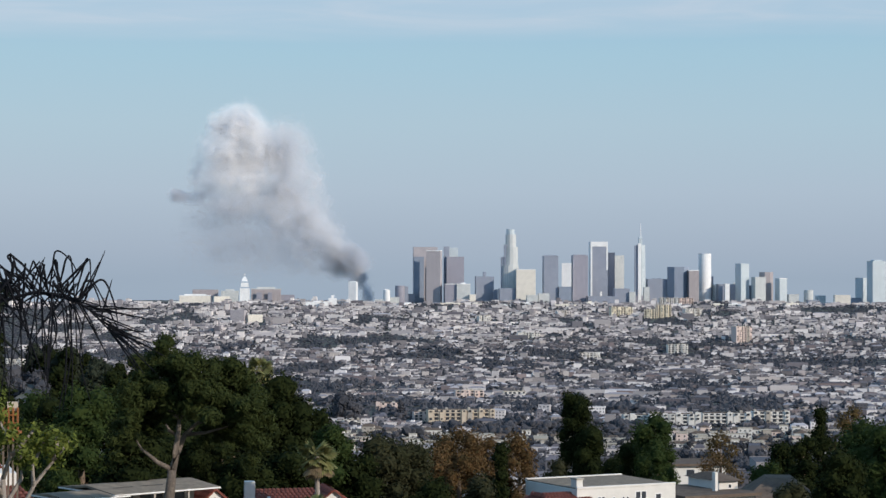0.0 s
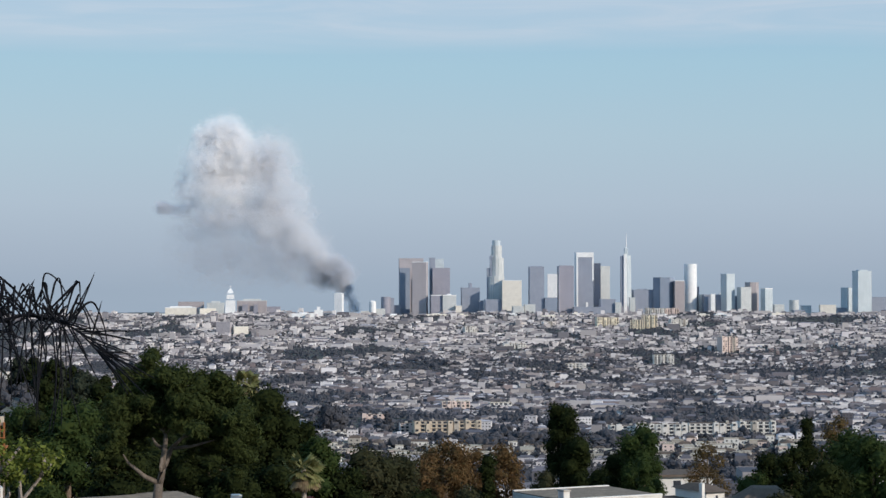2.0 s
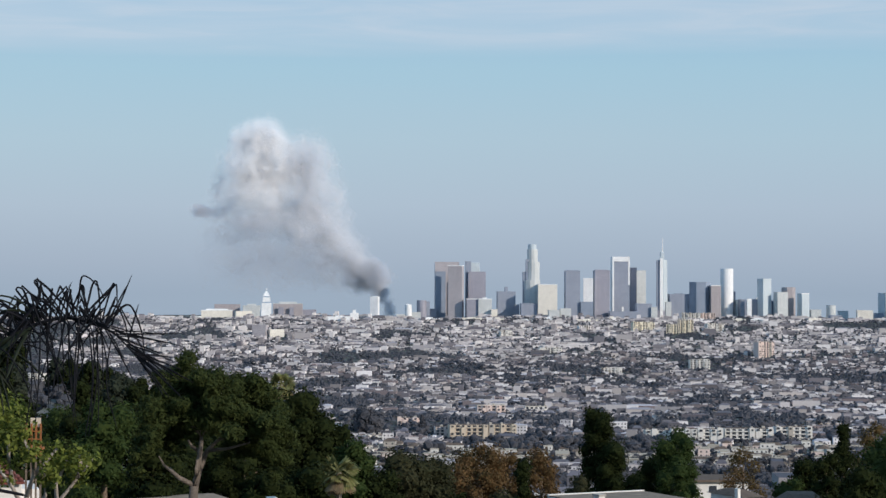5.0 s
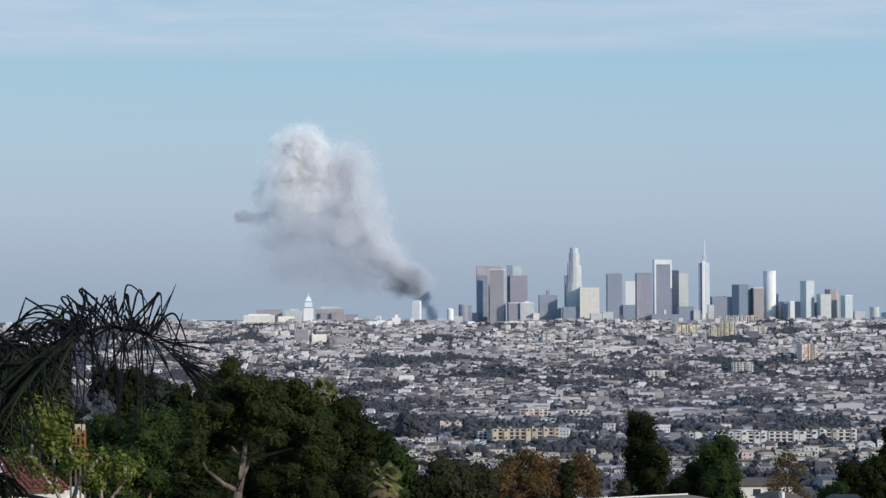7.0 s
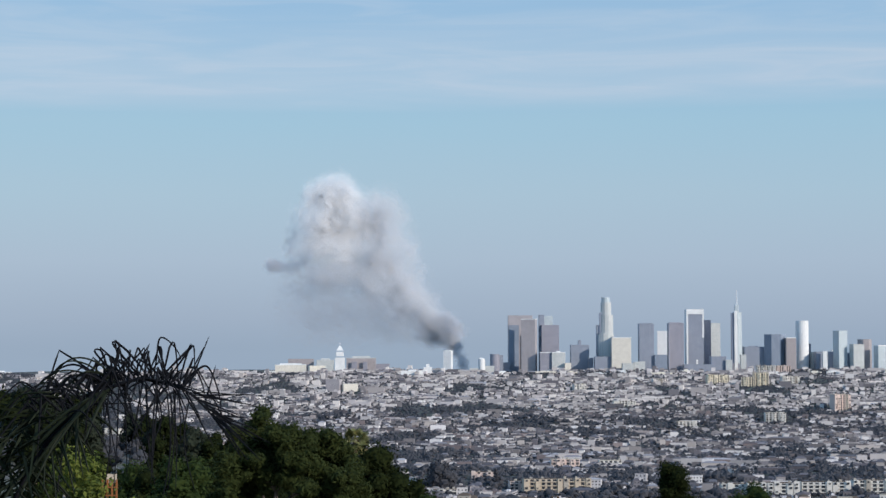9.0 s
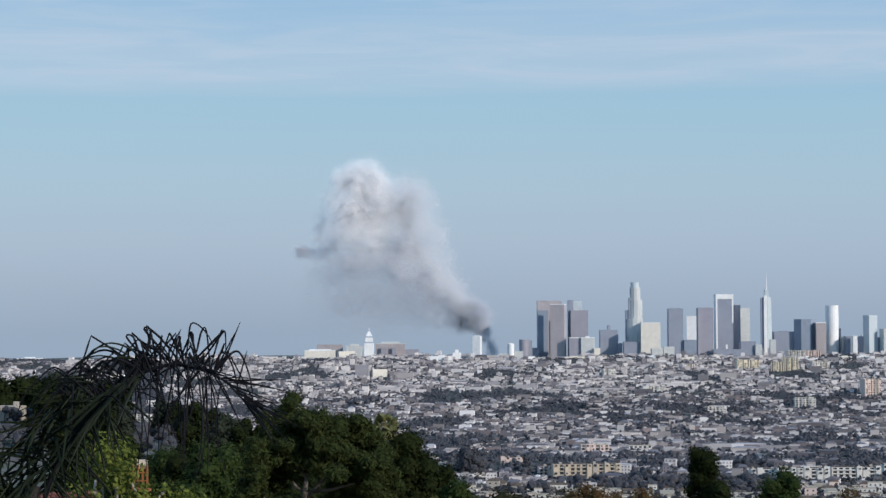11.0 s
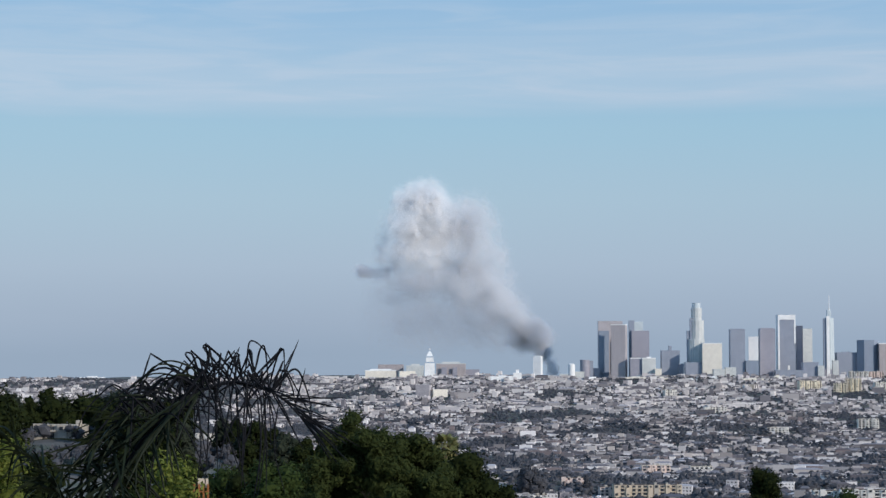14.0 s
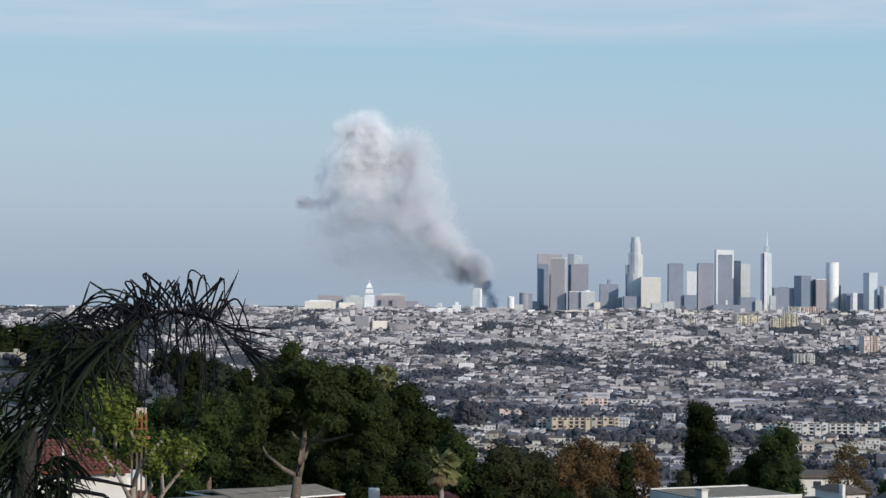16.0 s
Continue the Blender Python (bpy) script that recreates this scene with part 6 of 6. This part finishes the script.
def leaflet(parent, mat, base, way, length, width, droop, segs=11):
    """A narrow blade that bends over under its weight."""
    bm = bmesh.new()
    p, d = base.copy(), way.normalized()
    side = d.cross(Vector((0.0, 1.0, 0.35))).normalized()
    last = None
    for i in range(segs + 1):
        t = i / segs
        w = width * (1 - t) ** 0.55 * (0.55 + 0.45 * min(1, t * 5)) + 0.0012
        pair = [bm.verts.new(p - side * w), bm.verts.new(p + side * w)]
        if last:
            bm.faces.new((last[0], last[1], pair[1], pair[0]))
        last = pair
        p = p + d * length / segs
        bend = droop * (0.4 + t)
        d = (d + Vector((0, 0, -bend))).normalized()
    me = bpy.data.meshes.new("leaflet")
    bm.to_mesh(me)
    bm.free()
    me.materials.append(M[mat])
    ob = new("leaflet", me)
    ob.parent = parent
    return ob


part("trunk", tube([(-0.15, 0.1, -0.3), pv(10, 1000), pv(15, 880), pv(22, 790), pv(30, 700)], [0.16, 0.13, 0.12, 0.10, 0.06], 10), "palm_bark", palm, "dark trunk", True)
g = random.Random(4)


def frond(path, mat, n, reach, up, droop, label, thick=0.02, first=0.08, across=(-0.35, 0.35), lift=(0.1, 0.65), wide=1.2):
    line = spline([pv(*q) for q in path], 40)
    rib = part("frond", tube(line, [thick * (1 - 0.8 * i / 40) for i in range(41)], 6), mat, palm, label, True)
    for i in range(n):
        t = first + (1 - first) * i / n
        j = min(39, int(t * 40))
        base, along = line[j].lerp(line[j + 1], t * 40 - j), (line[min(40, j + 1)] - line[max(0, j - 1)]).normalized()
        for s in (-1, 1):
            if g.random() < 0.12:
                continue
            out = Vector((g.uniform(*across), s * g.uniform(0.2, 0.9), g.uniform(*up)))
            way = along * g.uniform(*lift) + out
            size = reach * g.uniform(0.55, 1.3) * (1.0 - 0.35 * max(0, t - 0.8) / 0.2)
            leaflet(rib, mat, base, way, size, wide * g.uniform(0.006, 0.0115), droop * g.uniform(0.4, 1.4))
    return rib


def ribbon(parent, mat, points, width):
    """A leaflet as a narrow folded blade through the points, thickest at its fold."""
    bm = bmesh.new()
    last = None
    n = len(points) - 1
    for i, p in enumerate(points):
        d = (points[min(n, i + 1)] - points[max(0, i - 1)]).normalized()
        side = d.cross(Vector((0.0, 1.0, 0.2))).normalized()
        t = i / n
        w = width * (0.45 + 0.55 * min(1, t * 4)) * (1 - t) ** 0.5 + 0.0014
        ridge = Vector((0, -w * 0.6, 0))
        row = [bm.verts.new(q) for q in (p - side * w, p + ridge, p + side * w)]
        if last:
            bm.faces.new((last[0], last[1], row[1], row[0]))
            bm.faces.new((last[1], last[2], row[2], row[1]))
        last = row
    return part("leaflet", bm, mat, parent)


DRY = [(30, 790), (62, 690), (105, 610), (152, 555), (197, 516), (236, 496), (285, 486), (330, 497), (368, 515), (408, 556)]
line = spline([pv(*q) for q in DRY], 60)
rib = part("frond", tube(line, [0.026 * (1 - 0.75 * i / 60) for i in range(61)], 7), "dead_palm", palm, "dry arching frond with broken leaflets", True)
bend = random.Random(12)
for i in range(68):
    t = 0.28 + 0.59 * (i + bend.random()) / 68
    base = line[min(60, int(t * 60))]
    away = bend.uniform(-0.3, 0.3)
    rise, slant = bend.uniform(26, 78) * k * (1.05 - 0.5 * max(0, t - 0.72) / 0.15), bend.uniform(-1.3, 0.9)
    knot = base + Vector((rise * slant, away * 0.5, rise * bend.uniform(0.75, 1.0)))
    drop = bend.uniform(30, 110) * k if bend.random() < 0.8 else bend.uniform(110, 215) * k
    sway = bend.uniform(-1.0, 1.0) * min(drop, 85 * k)
    if bend.random() < 0.35:
        # rounded loop, still springy
        over = knot + Vector((0.3 * sway + 0.02, away * 0.3, -0.012))
        pts = spline([base, base.lerp(knot, 0.55), knot, over, over + Vector((sway * 0.5, away * 0.2, -drop * 0.5)), over + Vector((sway * 0.7, away * 0.2, -drop))], 20)
    else:
        # snapped blade, hanging from its fold
        bow = Vector((bend.uniform(-0.03, 0.03), 0, 0.01))
        pts = [base, base.lerp(knot, 0.35) + bow, base.lerp(knot, 0.7) + bow, knot]
        pts += [knot + Vector((sway * q, away * 0.3 * q, -drop * q * (0.9 + 0.1 * q))) for q in (0.12, 0.35, 0.6, 0.8, 1.0)]
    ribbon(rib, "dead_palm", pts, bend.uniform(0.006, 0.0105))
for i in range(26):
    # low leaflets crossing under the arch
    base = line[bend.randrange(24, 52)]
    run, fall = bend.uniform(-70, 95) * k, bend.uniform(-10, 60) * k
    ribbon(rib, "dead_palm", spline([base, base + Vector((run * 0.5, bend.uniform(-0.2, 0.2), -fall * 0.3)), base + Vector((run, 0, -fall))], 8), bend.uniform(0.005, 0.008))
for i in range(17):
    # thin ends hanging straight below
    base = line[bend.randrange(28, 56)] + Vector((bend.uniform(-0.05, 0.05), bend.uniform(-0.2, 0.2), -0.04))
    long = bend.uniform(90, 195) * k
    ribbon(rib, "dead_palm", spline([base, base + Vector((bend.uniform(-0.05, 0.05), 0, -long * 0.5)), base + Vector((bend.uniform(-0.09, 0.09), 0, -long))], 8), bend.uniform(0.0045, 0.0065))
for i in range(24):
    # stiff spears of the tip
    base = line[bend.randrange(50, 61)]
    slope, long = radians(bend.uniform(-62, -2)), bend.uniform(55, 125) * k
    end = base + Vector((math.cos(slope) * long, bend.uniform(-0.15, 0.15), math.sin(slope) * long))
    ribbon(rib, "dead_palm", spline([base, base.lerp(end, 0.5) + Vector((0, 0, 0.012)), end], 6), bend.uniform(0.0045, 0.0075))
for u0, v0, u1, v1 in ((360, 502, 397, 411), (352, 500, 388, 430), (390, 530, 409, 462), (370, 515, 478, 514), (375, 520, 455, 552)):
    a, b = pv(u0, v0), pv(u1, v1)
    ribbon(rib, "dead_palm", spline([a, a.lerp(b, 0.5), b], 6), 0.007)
GREEN = "dark green feathery frond"
for i in range(72):
    # stiff green leaflets of the frond's lower half, both ways from the rib
    t = 0.10 + 0.46 * (i // 2 + bend.random()) / 36
    if i % 2 == 0 and t > 0.4:
        continue
    base = line[int(t * 60)]
    long = bend.uniform(95, 175) * k * (1.0 if i % 2 else 0.7)
    slope = radians(bend.uniform(-72, -24) if i % 2 else bend.uniform(-85, -35))
    end = base + Vector(((-1 if i % 2 else 1) * math.cos(slope) * long, bend.uniform(-0.35, 0.25), math.sin(slope) * long))
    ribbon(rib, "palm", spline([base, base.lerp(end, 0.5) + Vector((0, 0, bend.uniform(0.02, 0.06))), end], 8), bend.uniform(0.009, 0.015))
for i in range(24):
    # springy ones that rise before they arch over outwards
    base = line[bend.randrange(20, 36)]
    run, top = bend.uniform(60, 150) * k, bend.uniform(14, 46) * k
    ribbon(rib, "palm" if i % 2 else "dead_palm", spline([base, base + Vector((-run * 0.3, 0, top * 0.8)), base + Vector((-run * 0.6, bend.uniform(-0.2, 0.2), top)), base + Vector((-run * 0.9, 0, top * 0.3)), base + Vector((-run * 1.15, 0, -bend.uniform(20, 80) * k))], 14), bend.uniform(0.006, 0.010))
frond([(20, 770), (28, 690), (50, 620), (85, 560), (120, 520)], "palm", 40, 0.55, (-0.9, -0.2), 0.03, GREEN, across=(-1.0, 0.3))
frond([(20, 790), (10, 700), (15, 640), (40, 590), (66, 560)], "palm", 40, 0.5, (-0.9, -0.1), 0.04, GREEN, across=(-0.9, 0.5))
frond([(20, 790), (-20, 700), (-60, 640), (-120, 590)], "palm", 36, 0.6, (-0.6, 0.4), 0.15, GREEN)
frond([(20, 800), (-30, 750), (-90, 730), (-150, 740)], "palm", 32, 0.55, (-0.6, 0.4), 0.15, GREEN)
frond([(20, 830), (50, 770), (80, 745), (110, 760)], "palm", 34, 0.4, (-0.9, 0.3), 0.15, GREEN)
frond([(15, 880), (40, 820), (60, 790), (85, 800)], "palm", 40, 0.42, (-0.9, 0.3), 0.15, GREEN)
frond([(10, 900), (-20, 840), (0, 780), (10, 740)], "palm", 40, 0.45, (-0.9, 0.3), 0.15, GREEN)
for path in (((25, 800), (90, 776), (150, 785), (212, 797)), ((20, 850), (80, 838), (150, 826), (205, 830)), ((30, 880), (70, 850), (110, 800), (90, 770)), ((20, 830), (90, 800), (160, 812), (200, 840))):
    part("stalk", tube([pv(*q) for q in path], [0.022, 0.02, 0.017, 0.011], 6), "dead_palm", palm, "bare dark stalk", True)
